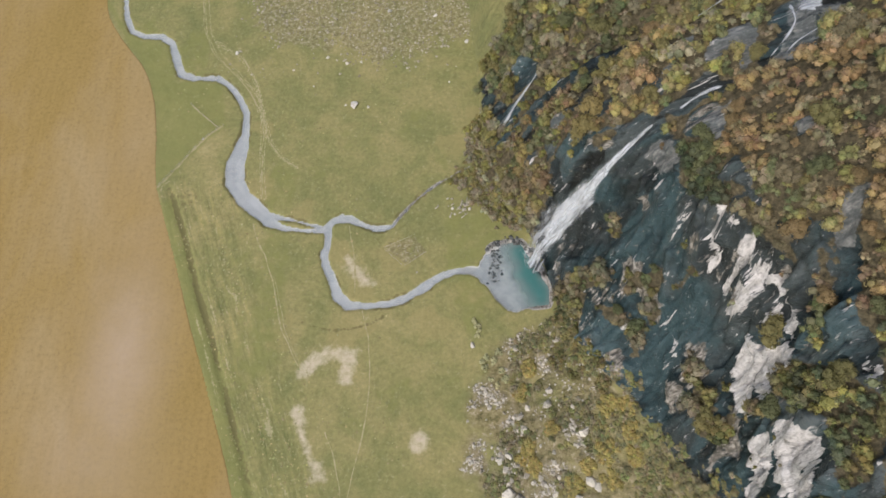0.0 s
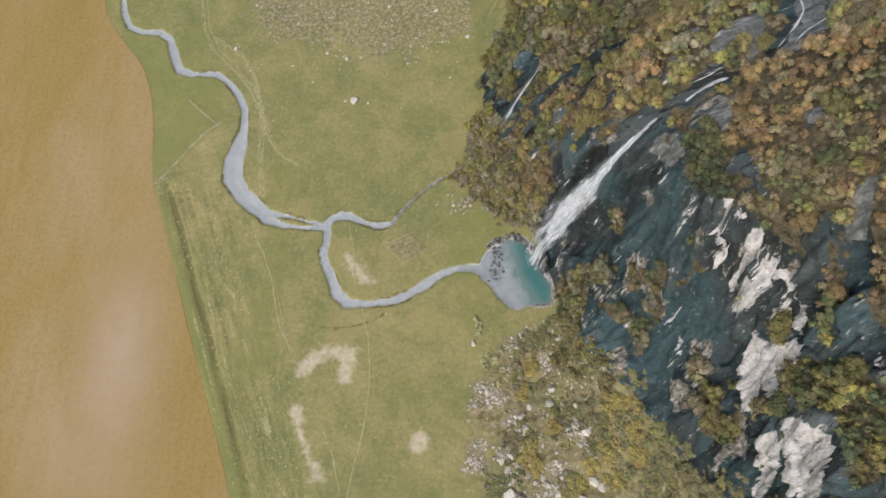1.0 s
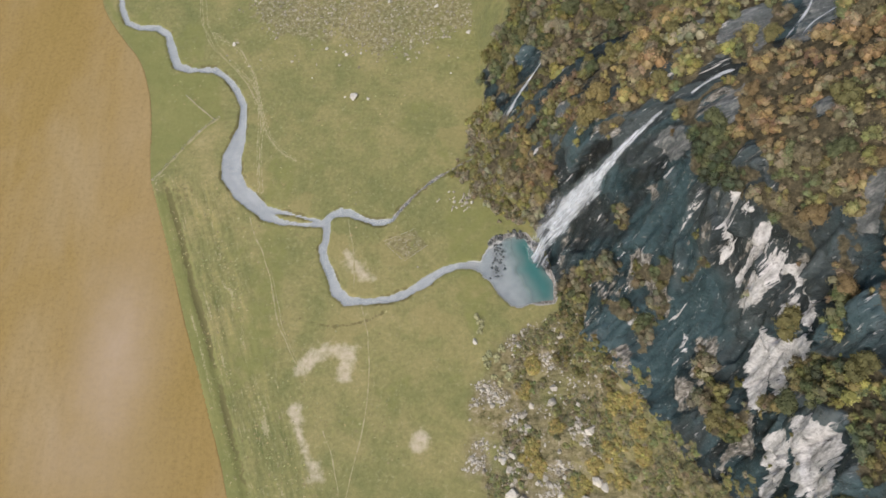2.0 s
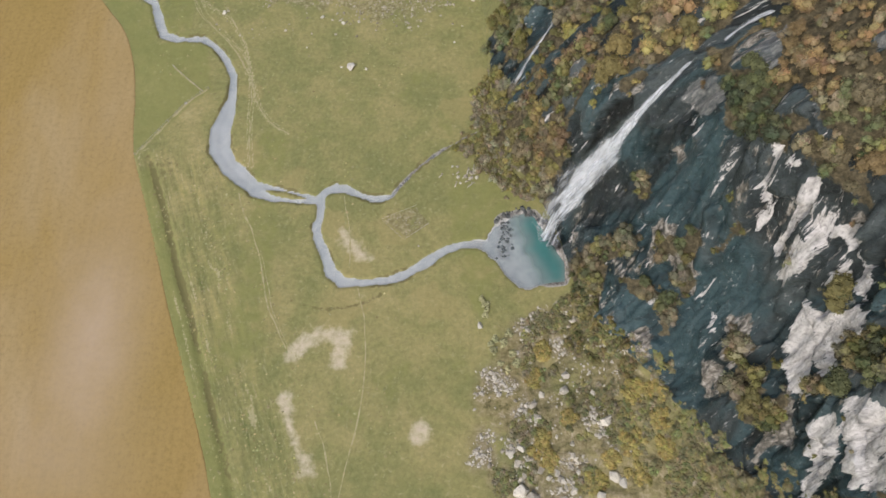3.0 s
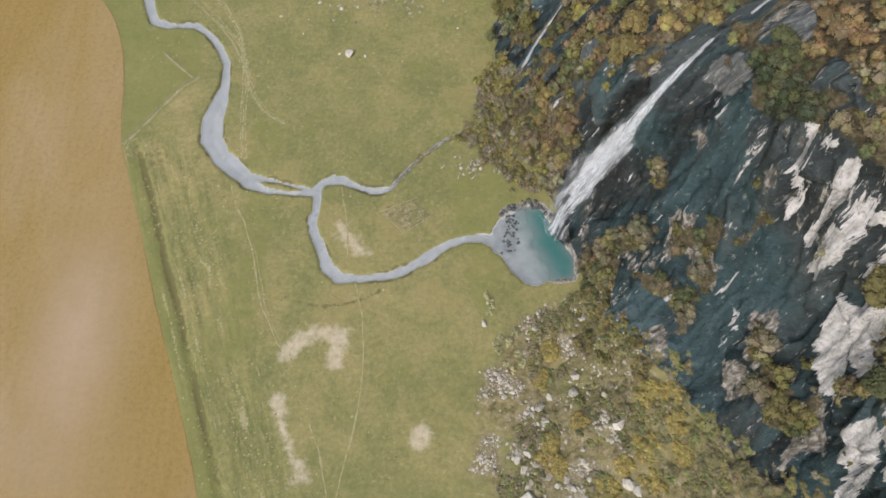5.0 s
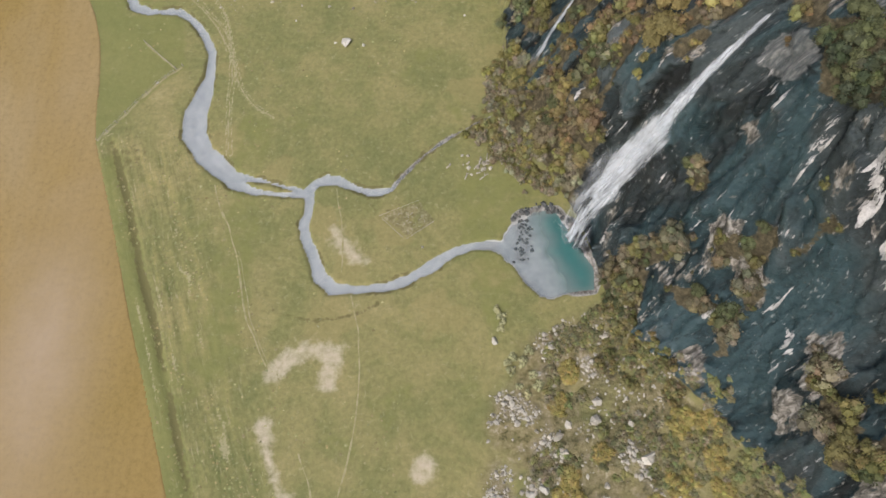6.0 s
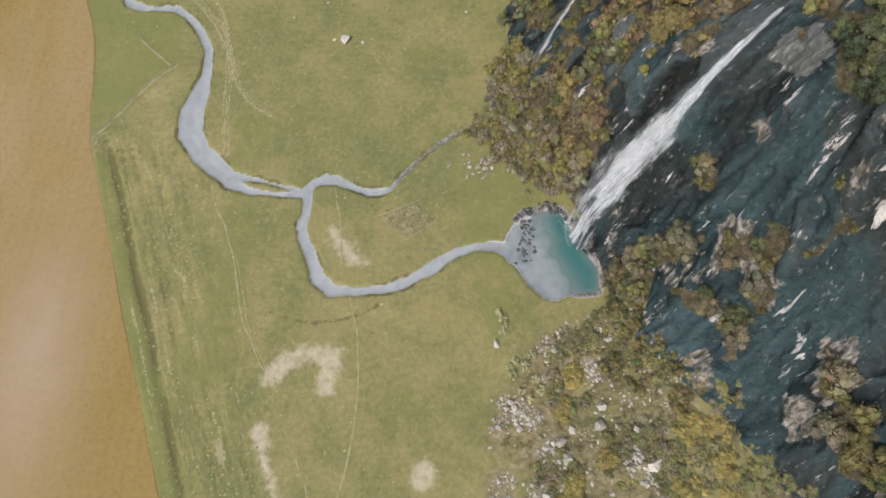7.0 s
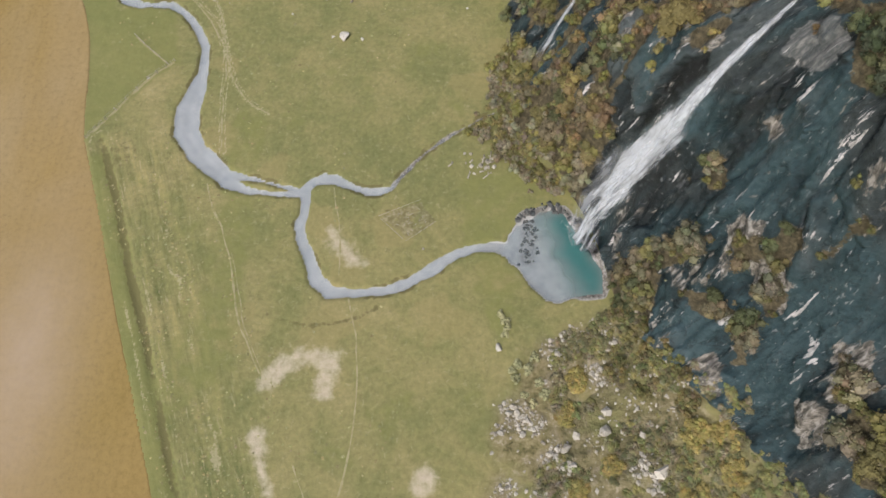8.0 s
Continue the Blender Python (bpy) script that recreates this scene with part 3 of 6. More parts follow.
def ramp(nt, fac, stops):
    n = node(nt, "ValToRGB", Fac=fac)
    while len(n.color_ramp.elements) < len(stops):
        n.color_ramp.elements.new(0.5)
    for e, (at, c) in zip(n.color_ramp.elements, stops):
        e.position, e.color = at, rgb(c)
    return n.outputs[0]


def maths(nt, op, a, b=0.0, clamp=False):
    return node(nt, "Math", {"operation": op, "use_clamp": clamp}, i0=a, i1=b).outputs[0]


def noisy(nt, scale, detail=4.0, rough=0.55, stretch=None, distortion=0.0):
    pos = node(nt, "NewGeometry").outputs["Position"]
    if stretch:
        pos = node(nt, "Mapping", i0=pos, Scale=stretch).outputs[0]
    return node(nt, "TexNoise", Vector=pos, Scale=scale, Detail=detail, Roughness=rough, Distortion=distortion).outputs[0]


def sharpen(nt, value, low, high):
    return node(nt, "MapRange", {"interpolation_type": "SMOOTHSTEP"}, i0=value, i1=low, i2=high).outputs[0]


def masks(nt, name):
    return node(nt, "SeparateColor", i0=node(nt, "Attribute", {"attribute_name": name}).outputs["Color"]).outputs


def ragged(nt, mask, size=1.6, amount=0.5):
    """A mask with a ragged, grainy edge."""
    n = maths(nt, "MULTIPLY", maths(nt, "SUBTRACT", noisy(nt, size, 5, 0.6), 0.5), amount * 2)
    return sharpen(nt, maths(nt, "ADD", mask, n), 0.36, 0.64)


def surface(name, colour=None, rough=0.9, bump=None, bump_size=0.3, spec=0.3):
    m = bpy.data.materials.new(name)
    m.use_nodes = True
    nt = m.node_tree
    b = nt.nodes["Principled BSDF"]
    b.inputs["Roughness"].default_value = rough
    b.inputs["Specular IOR Level"].default_value = spec
    return m, nt, b


def set_colour(nt, b, colour):
    if isinstance(colour, bpy.types.NodeSocket):
        nt.links.new(colour, b.inputs["Base Color"])
    else:
        b.inputs["Base Color"].default_value = rgb(colour)


def set_bump(nt, b, height, strength=0.5, distance=0.3):
    nt.links.new(node(nt, "Bump", Strength=strength, Distance=distance, Height=height).outputs[0], b.inputs["Normal"])


def meadow_colour(nt):
    """Grazed autumn grass: green, olive and straw at several scales."""
    big = noisy(nt, 0.020, 4, 0.55, distortion=0.3)
    mid = noisy(nt, 0.10, 6, 0.62, distortion=0.4)
    fine = noisy(nt, 0.9, 6, 0.65, distortion=0.4)
    blend = maths(nt, "ADD", maths(nt, "MULTIPLY", big, 0.5), maths(nt, "MULTIPLY", mid, 0.6))
    c = ramp(nt, blend, [(0.40, (0.190, 0.200, 0.082)), (0.52, (0.236, 0.232, 0.096)), (0.62, (0.290, 0.264, 0.116)), (0.74, (0.37, 0.318, 0.155))])
    c = mixed(nt, 0.45, c, ramp(nt, fine, [(0.28, (0.55, 0.60, 0.56)), (0.50, (1.0, 1.0, 1.0)), (0.74, (1.48, 1.42, 1.36))]), "MULTIPLY")
    tufts = sharpen(nt, noisy(nt, 0.75, 4, 0.62, distortion=0.8), 0.58, 0.72)
    c = mixed(nt, maths(nt, "MULTIPLY", tufts, 0.36), c, (0.47, 0.425, 0.26))
    rushes = maths(nt, "MULTIPLY", sharpen(nt, noisy(nt, 0.42, 5, 0.68, (1.0, 0.8, 1.0), 1.0), 0.60, 0.70), sharpen(nt, noisy(nt, 0.03, 2, 0.5), 0.45, 0.6))
    return mixed(nt, maths(nt, "MULTIPLY", rushes, 0.32), c, (0.120, 0.135, 0.052)), fine


def rubble_colour(nt, c, share):
    """Moss, bracken and broken stone laid over a base colour where share is high."""
    moss_n, rub_n, grit = noisy(nt, 0.11, 4, 0.55, distortion=0.5), masks(nt, "rubble")[0], noisy(nt, 1.6, 6, 0.7)
    moss = ramp(nt, noisy(nt, 0.55, 8, 0.75, distortion=0.4), [(0.36, (0.095, 0.086, 0.042)), (0.47, (0.215, 0.188, 0.092)), (0.57, (0.30, 0.255, 0.145)), (0.68, (0.47, 0.415, 0.31))])
    stone = ramp(nt, grit, [(0.36, (0.13, 0.11, 0.075)), (0.50, (0.28, 0.235, 0.18)), (0.62, (0.50, 0.45, 0.38)), (0.75, (0.66, 0.62, 0.57))])
    c = mixed(nt, maths(nt, "MULTIPLY", sharpen(nt, moss_n, 0.34, 0.52), share), c, moss)
    return mixed(nt, maths(nt, "MULTIPLY", maths(nt, "MULTIPLY", sharpen(nt, rub_n, 0.30, 0.85), share), 0.30), c, stone)


def make_ground_material():
    m, nt, b = surface("meadow", rough=0.95, spec=0.15)
    c, fine = meadow_colour(nt)
    bed, sand, trail = masks(nt, "wear")[:3]
    ditch_bank_shade, lush, stony = masks(nt, "growth")[:3]
    combed, heaped, rill = masks(nt, "lie")[:3]
    c = mixed(nt, maths(nt, "MULTIPLY", ragged(nt, masks(nt, "rubble")[1], 0.25, 0.5), 0.5), c, mixed(nt, fine, (0.255, 0.225, 0.090), (0.385, 0.325, 0.155)))
    c = rubble_colour(nt, c, heaped)
    turned = node(nt, "Mapping", i0=node(nt, "NewGeometry").outputs["Position"], Rotation=(0, 0, radians(-20))).outputs[0]
    turned = node(nt, "Mapping", i0=turned, Scale=(1.0, 0.13, 1.0)).outputs[0]
    lines = node(nt, "TexNoise", Vector=turned, Scale=0.55, Detail=5.0, Roughness=0.65).outputs[0]
    c = mixed(nt, combed, c, mixed(nt, 1.0, c, ramp(nt, lines, [(0.30, (0.66, 0.72, 0.66)), (0.50, (1, 1, 1)), (0.70, (1.30, 1.24, 1.18))]), "MULTIPLY"))
    dash = node(nt, "TexNoise", Vector=turned, Scale=1.5, Detail=3.0, Roughness=0.6).outputs[0]
    c = mixed(nt, maths(nt, "MULTIPLY", maths(nt, "MULTIPLY", sharpen(nt, dash, 0.60, 0.70), combed), 0.5), c, (0.46, 0.40, 0.24))
    c = mixed(nt, maths(nt, "MULTIPLY", ragged(nt, lush, 0.3, 0.45), 0.7), c, mixed(nt, noisy(nt, 0.3, 4, 0.6), (0.185, 0.205, 0.070), (0.250, 0.250, 0.090)))
    # brown of the ditch and old channels, also the painted shade of the stream banks
    c = mixed(nt, maths(nt, "MULTIPLY", ragged(nt, ditch_bank_shade, 0.7, 0.6), 0.75), c, (0.145, 0.128, 0.058))
    c = mixed(nt, maths(nt, "MULTIPLY", ragged(nt, stony, 0.35, 1.2), 0.55), c, ramp(nt, noisy(nt, 0.75, 6, 0.72), [(0.38, (0.105, 0.095, 0.050)), (0.50, (0.235, 0.205, 0.115)), (0.62, (0.46, 0.41, 0.30))]))
    c = mixed(nt, maths(nt, "MULTIPLY", ragged(nt, trail, 1.5, 0.6), 0.6), c, (0.52, 0.46, 0.29))
    sand_c = mixed(nt, noisy(nt, 0.6, 5, 0.65), (0.44, 0.38, 0.25), (0.68, 0.60, 0.47))
    c = mixed(nt, sharpen(nt, maths(nt, "ADD", sand, maths(nt, "MULTIPLY", maths(nt, "SUBTRACT", noisy(nt, 0.45, 6, 0.68), 0.5), 2.2)), 0.15, 1.35), c, sand_c)
    gravel = ramp(nt, noisy(nt, 0.5, 6, 0.6), [(0.32, (0.47, 0.49, 0.495)), (0.5, (0.56, 0.57, 0.575)), (0.70, (0.68, 0.68, 0.675))])
    gravel = mixed(nt, rill, gravel, ramp(nt, noisy(nt, 1.6, 6, 0.7), [(0.36, (0.10, 0.09, 0.075)), (0.52, (0.27, 0.25, 0.225)), (0.70, (0.48, 0.46, 0.44))]))
    c = mixed(nt, sharpen(nt, bed, 0.35, 0.65), c, gravel)
    set_colour(nt, b, c)
    set_bump(nt, b, fine, 0.5, 0.25)
    return m


def make_field_material():
    m, nt, b = surface("ripe_field", rough=0.95, spec=0.1)
    big = noisy(nt, 0.028, 4, 0.55, (1.0, 0.45, 1.0), 0.7)
    rows = noisy(nt, 0.5, 5, 0.65, (1.0, 0.10, 1.0))
    fine = noisy(nt, 0.8, 7, 0.72)
    c = ramp(nt, big, [(0.32, (0.318, 0.226, 0.078)), (0.47, (0.334, 0.236, 0.088)), (0.56, (0.352, 0.254, 0.110)), (0.70, (0.385, 0.290, 0.150))])
    c = mixed(nt, 0.3, c, ramp(nt, rows, [(0.30, (0.74, 0.74, 0.66)), (0.55, (1.0, 1.0, 1.0)), (0.75, (1.20, 1.17, 1.12))]), "MULTIPLY")
    c = mixed(nt, 0.6, c, ramp(nt, fine, [(0.30, (0.66, 0.67, 0.64)), (0.5, (1, 1, 1)), (0.75, (1.22, 1.2, 1.18))]), "MULTIPLY")
    c = mixed(nt, maths(nt, "MULTIPLY", masks(nt, "ripe")[0], maths(nt, "ADD", 0.35, maths(nt, "MULTIPLY", noisy(nt, 0.12, 5, 0.65), 0.6)), True), c, (0.48, 0.375, 0.275))
    set_colour(nt, b, c)
    set_bump(nt, b, fine, 0.4, 0.15)
    return m


def make_cliff_material():
    m, nt, b = surface("mountain_rock", rough=0.6, spec=0.3)
    rock, pale, turf = masks(nt, "cover")[:3]
    slab, warm, heaped = masks(nt, "stone")[:3]
    q, z, even = masks(nt, "lay")[:3]

    def laid(scale, lengthwise, detail=6.0, rough=0.65, shift=0.0, distortion=0.3):
        """Noise drawn out down the lie of the rock."""
        where = node(nt, "CombineXYZ", i0=q, i1=maths(nt, "MULTIPLY", z, lengthwise), i2=shift).outputs[0]
        return node(nt, "TexNoise", Vector=where, Scale=scale, Detail=detail, Roughness=rough, Distortion=distortion).outputs[0]

    streak, crack, broad = laid(0.34, 0.36, 5.0, 0.58), laid(1.2, 0.5, shift=4.0), laid(0.09, 0.35, 3.0, 0.5, 9.0)
    panel, shard = masks(nt, "rubble")[1:3]
    grit = noisy(nt, 1.3, 8, 0.72)
    tone = maths(nt, "ADD", maths(nt, "MULTIPLY", streak, 0.30), maths(nt, "MULTIPLY", broad, 0.30))
    pieces = maths(nt, "ADD", maths(nt, "MULTIPLY", maths(nt, "SUBTRACT", panel, 0.5), 0.30), maths(nt, "MULTIPLY", maths(nt, "SUBTRACT", shard, 0.5), 0.12))
    tone = maths(nt, "ADD", maths(nt, "ADD", tone, maths(nt, "ADD", 0.21, maths(nt, "MULTIPLY", even, 0.045))), maths(nt, "MULTIPLY", pieces, maths(nt, "SUBTRACT", 1.0, maths(nt, "MULTIPLY", even, 0.7))))
    tone = maths(nt, "ADD", tone, maths(nt, "MULTIPLY", maths(nt, "SUBTRACT", grit, 0.5), 0.30))
    dark = ramp(nt, tone, [(0.36, (0.007, 0.011, 0.012)), (0.46, (0.021, 0.040, 0.046)), (0.57, (0.040, 0.076, 0.086)), (0.72, (0.095, 0.138, 0.152))])
    earthy = ramp(nt, tone, [(0.36, (0.010, 0.011, 0.011)), (0.46, (0.029, 0.032, 0.032)), (0.57, (0.062, 0.069, 0.070)), (0.72, (0.130, 0.138, 0.140))])
    dark = mixed(nt, maths(nt, "MULTIPLY", sharpen(nt, maths(nt, "SUBTRACT", laid(0.055, 0.5, 5.0, 0.6, 61.0, 0.6), maths(nt, "MULTIPLY", even, 0.06)), 0.47, 0.60), 0.7), dark, earthy)
    brown = ramp(nt, crack, [(0.34, (0.040, 0.042, 0.037)), (0.48, (0.172, 0.158, 0.136)), (0.60, (0.46, 0.43, 0.39))])
    warm_n = maths(nt, "MULTIPLY", maths(nt, "SUBTRACT", laid(0.8, 0.30, shift=13.0), 0.5), 3.2)
    c = mixed(nt, sharpen(nt, maths(nt, "ADD", warm, warm_n), 0.45, 0.65), dark, brown)
    flecks = maths(nt, "MAXIMUM", sharpen(nt, laid(1.9, 0.34, 4.0, 0.6, 17.0), 0.63, 0.68), maths(nt, "MULTIPLY", sharpen(nt, laid(0.5, 0.3, 7.0, 0.72, 33.0), 0.62, 0.70), 0.5))
    c = mixed(nt, maths(nt, "MULTIPLY", flecks, 0.42), c, (0.50, 0.51, 0.50))
    seam = maths(nt, "ABSOLUTE", maths(nt, "SUBTRACT", laid(0.45, 0.30, 6.0, 0.6, 41.0, 0.2), 0.5))
    c = mixed(nt, maths(nt, "MULTIPLY", sharpen(nt, seam, 0.012, 0.0), 0.75), c, (0.012, 0.015, 0.015))
    c = mixed(nt, maths(nt, "MULTIPLY", ragged(nt, slab, 0.7, 1.0), 0.75), c, ramp(nt, maths(nt, "ADD", maths(nt, "MULTIPLY", laid(0.9, 0.35, 7.0, 0.7, 51.0), 0.7), maths(nt, "MULTIPLY", grit, 0.3)), [(0.36, (0.052, 0.062, 0.065)), (0.49, (0.140, 0.150, 0.150)), (0.63, (0.38, 0.375, 0.36))]))
    white = ramp(nt, laid(1.0, 0.2, 8.0, 0.7, shift=21.0), [(0.30, (0.12, 0.12, 0.12)), (0.39, (0.43, 0.42, 0.405)), (0.52, (0.68, 0.66, 0.65)), (0.8, (0.79, 0.775, 0.765))])
    pale_n = maths(nt, "MULTIPLY", maths(nt, "SUBTRACT", laid(0.9, 0.14, 7.0, 0.66, 25.0, 0.2), 0.5), 2.9)
    pale_n = maths(nt, "ADD", pale_n, maths(nt, "MULTIPLY", maths(nt, "SUBTRACT", shard, 0.5), 0.7))
    c = mixed(nt, sharpen(nt, maths(nt, "ADD", pale, pale_n), 0.46, 0.55), c, mixed(nt, 0.8, white, ramp(nt, maths(nt, "MINIMUM", grit, maths(nt, "ADD", 0.34, maths(nt, "MULTIPLY", seam, 8.0))), [(0.34, (0.45, 0.45, 0.45)), (0.52, (1.0, 1.0, 1.0))]), "MULTIPLY"))
    litter = ramp(nt, noisy(nt, 0.9, 8, 0.75), [(0.34, (0.028, 0.026, 0.017)), (0.5, (0.098, 0.083, 0.050)), (0.66, (0.20, 0.165, 0.10))])
    c = mixed(nt, sharpen(nt, maths(nt, "ADD", rock, maths(nt, "MULTIPLY", maths(nt, "SUBTRACT", grit, 0.5), 1.5)), 0.60, 0.44), c, litter)
    grass, fine = meadow_colour(nt)
    c = mixed(nt, ragged(nt, turf, 0.6, 0.4), c, rubble_colour(nt, grass, heaped))
    set_colour(nt, b, c)
    bare = maths(nt, "MULTIPLY", rock, maths(nt, "SUBTRACT", 1.0, pale))
    nt.links.new(node(nt, "MapRange", i0=bare, i1=0.0, i2=1.0, i3=0.9, i4=0.45).outputs[0], b.inputs["Roughness"])
    stony = maths(nt, "ADD", maths(nt, "MULTIPLY", crack, 0.8), maths(nt, "MULTIPLY", grit, 1.4))
    rough_rock = maths(nt, "MULTIPLY", maths(nt, "MULTIPLY", stony, rock), maths(nt, "SUBTRACT", 1.0, turf))
    rough_rock = maths(nt, "ADD", rough_rock, maths(nt, "MULTIPLY", maths(nt, "SUBTRACT", 1.0, rock), maths(nt, "MULTIPLY", grit, 1.5)))
    set_bump(nt, b, maths(nt, "ADD", rough_rock, maths(nt, "MULTIPLY", maths(nt, "MULTIPLY", fine, turf), 0.4)), 0.7, 0.42)
    return m


def make_leaf_material():
    m, nt, b = surface("scrub_leaves", rough=0.75, spec=0.25)
    tint = node(nt, "Attribute", {"attribute_name": "tint"}).outputs["Color"]
    one = node(nt, "NewGeometry").outputs["Random Per Island"]
    c = mixed(nt, 1.0, tint, ramp(nt, one, [(0.0, (0.82, 0.83, 0.82)), (0.5, (1.0, 1.0, 1.0)), (1.0, (1.20, 1.18, 1.15))]), "MULTIPLY")
    each = node(nt, "ObjectInfo").outputs["Random"]
    c = mixed(nt, 0.5, c, ramp(nt, each, [(0.0, (0.7, 0.75, 0.7)), (1.0, (1.3, 1.2, 1.15))]), "MULTIPLY")
    set_colour(nt, b, c)
    return m


def make_stone_material(name, low, high, dark):
    m, nt, b = surface(name, rough=0.85, spec=0.3)
    each = maths(nt, "FRACT", maths(nt, "ADD", node(nt, "ObjectInfo").outputs["Random"], node(nt, "NewGeometry").outputs["Random Per Island"]))
    c = mixed(nt, each, low, high)
    c = mixed(nt, sharpen(nt, noisy(nt, 1.4, 6, 0.7), 0.5, 0.7), c, dark)
    c = mixed(nt, 0.5, c, ramp(nt, noisy(nt, 5.0, 5, 0.7), [(0.3, (0.6, 0.6, 0.6)), (0.7, (1.3, 1.3, 1.3))]), "MULTIPLY")
    set_colour(nt, b, c)
    set_bump(nt, b, noisy(nt, 3.0, 6, 0.7), 0.6, 0.15)
    return m


def make_bark_material(name, low, high):
    m, nt, b = surface(name, rough=0.9, spec=0.2)
    set_colour(nt, b, mixed(nt, noisy(nt, 3.0, 5, 0.7, (1, 1, 0.3)), low, high))
    set_bump(nt, b, noisy(nt, 8.0, 4, 0.6), 0.5, 0.05)
    return m


def make_water_material():
    """Clear shallow water over gravel, milky green where it is deep."""
    m = bpy.data.materials.new("stream_water")
    m.use_nodes = True
    nt = m.node_tree
    nt.nodes.clear()
    deep, foam, shallow = masks(nt, "depth")[:3]
    tint = mixed(nt, deep, (0.86, 0.90, 0.93), (0.38, 0.62, 0.59))
    see = node(nt, "BsdfTransparent", Color=tint).outputs[0]
    run_c = mixed(nt, sharpen(nt, noisy(nt, 0.13, 7, 0.68, distortion=1.0), 0.38, 0.62), (0.56, 0.595, 0.585), (0.74, 0.74, 0.72))
    still = mixed(nt, shallow, run_c, (0.36, 0.41, 0.41))
    milk = node(nt, "BsdfDiffuse", Color=mixed(nt, deep, still, (0.060, 0.195, 0.185))).outputs[0]
    cloud = maths(nt, "ADD", maths(nt, "MULTIPLY", deep, 0.62), maths(nt, "ADD", 0.12, maths(nt, "MULTIPLY", noisy(nt, 0.35, 5, 0.6), 0.18)), True)
    body = node(nt, "MixShader", i0=cloud, i1=see, i2=milk).outputs[0]
    bump = node(nt, "Bump", Strength=0.15, Distance=0.1, Height=noisy(nt, 1.5, 4, 0.6)).outputs[0]
    gloss = node(nt, "BsdfGlossy", Roughness=0.12, Normal=bump).outputs[0]
    body = node(nt, "MixShader", i0=node(nt, "Fresnel", IOR=1.33, Normal=bump).outputs[0], i1=body, i2=gloss).outputs[0]
    white = node(nt, "BsdfDiffuse", Color=(0.80, 0.83, 0.85, 1)).outputs[0]
    froth = sharpen(nt, maths(nt, "ADD", foam, maths(nt, "MULTIPLY", maths(nt, "SUBTRACT", noisy(nt, 1.6, 5, 0.7), 0.5), 1.2)), 0.4, 0.75)
    body = node(nt, "MixShader", i0=maths(nt, "MULTIPLY", froth, 0.8), i1=body, i2=white).outputs[0]
    nt.links.new(body, node(nt, "OutputMaterial").inputs[0])
    return m


def make_fall_material(name, thin, dry=0.0):
    """Falling white water, broken into strands along its way down."""
    m = bpy.data.materials.new(name)
    m.use_nodes = True
    nt = m.node_tree
    nt.nodes.clear()
    flow = node(nt, "Attribute", {"attribute_name": "flow"}).outputs["Color"]
    across, along, fade = node(nt, "SeparateColor", i0=flow).outputs[:3]
    where = node(nt, "CombineXYZ", i0=across, i1=maths(nt, "MULTIPLY", along, 0.10), i2=0.0).outputs[0]
    strands = node(nt, "TexNoise", Vector=where, Scale=0.8, Detail=6.0, Roughness=0.62, Distortion=0.8).outputs[0]
    where2 = node(nt, "CombineXYZ", i0=across, i1=maths(nt, "MULTIPLY", along, 0.30), i2=5.0).outputs[0]
    puffs = node(nt, "TexNoise", Vector=where2, Scale=0.42, Detail=5.0, Roughness=0.6).outputs[0]
    body = maths(nt, "ADD", maths(nt, "MULTIPLY", strands, 0.85), maths(nt, "MULTIPLY", puffs, 0.95))
    cover = maths(nt, "ADD", body, maths(nt, "MULTIPLY", maths(nt, "SUBTRACT", fade, 0.90 + dry), 0.8))
    solid = maths(nt, "MULTIPLY", sharpen(nt, cover, 0.56, 0.96), thin)
    white = node(nt, "BsdfDiffuse", Color=(0.86, 0.90, 0.95, 1)).outputs[0]
    glow = node(nt, "BsdfTranslucent", Color=(0.86, 0.90, 0.95, 1)).outputs[0]
    water = node(nt, "MixShader", i0=0.4, i1=white, i2=glow).outputs[0]
    clear = node(nt, "BsdfTransparent").outputs[0]
    nt.links.new(node(nt, "MixShader", i0=solid, i1=clear, i2=water).outputs[0], node(nt, "OutputMaterial").inputs[0])
    return m


def make_path_material():
    m, nt, b = surface("worn_grass", rough=0.95, spec=0.1)
    c, fine = meadow_colour(nt)
    set_colour(nt, b, mixed(nt, maths(nt, "MULTIPLY", sharpen(nt, noisy(nt, 0.5, 5, 0.65), 0.30, 0.62), 0.8), c, (0.44, 0.39, 0.24)))
    return m


TRODDEN = make_path_material()
GRASS = make_ground_material()
FIELD = make_field_material()
ROCK = make_cliff_material()
LEAVES = make_leaf_material()
BOULDER = make_stone_material("pale_boulder", (0.33, 0.300, 0.245), (0.66, 0.62, 0.54), (0.25, 0.222, 0.175))
STREWN = make_stone_material("strewn_stone", (0.22, 0.195, 0.135), (0.50, 0.455, 0.355), (0.17, 0.15, 0.10))
PALE_STONE = make_stone_material("bleached_boulder", (0.60, 0.57, 0.50), (0.74, 0.70, 0.62), (0.46, 0.42, 0.35))
DARK_STONE = make_stone_material("dark_stone", (0.07, 0.08, 0.085), (0.16, 0.16, 0.15), (0.04, 0.04, 0.04))
BARK = make_bark_material("grey_brown_bark", (0.05, 0.04, 0.03), (0.16, 0.13, 0.10))
DEADWOOD = make_bark_material("bleached_wood", (0.33, 0.30, 0.25), (0.55, 0.51, 0.45))
WATER = make_water_material()
FALL = make_fall_material("falling_water", 0.90)
MIST = make_fall_material("water_spray", 0.30)
THIN = make_fall_material("thin_water", 0.6, 0.36)
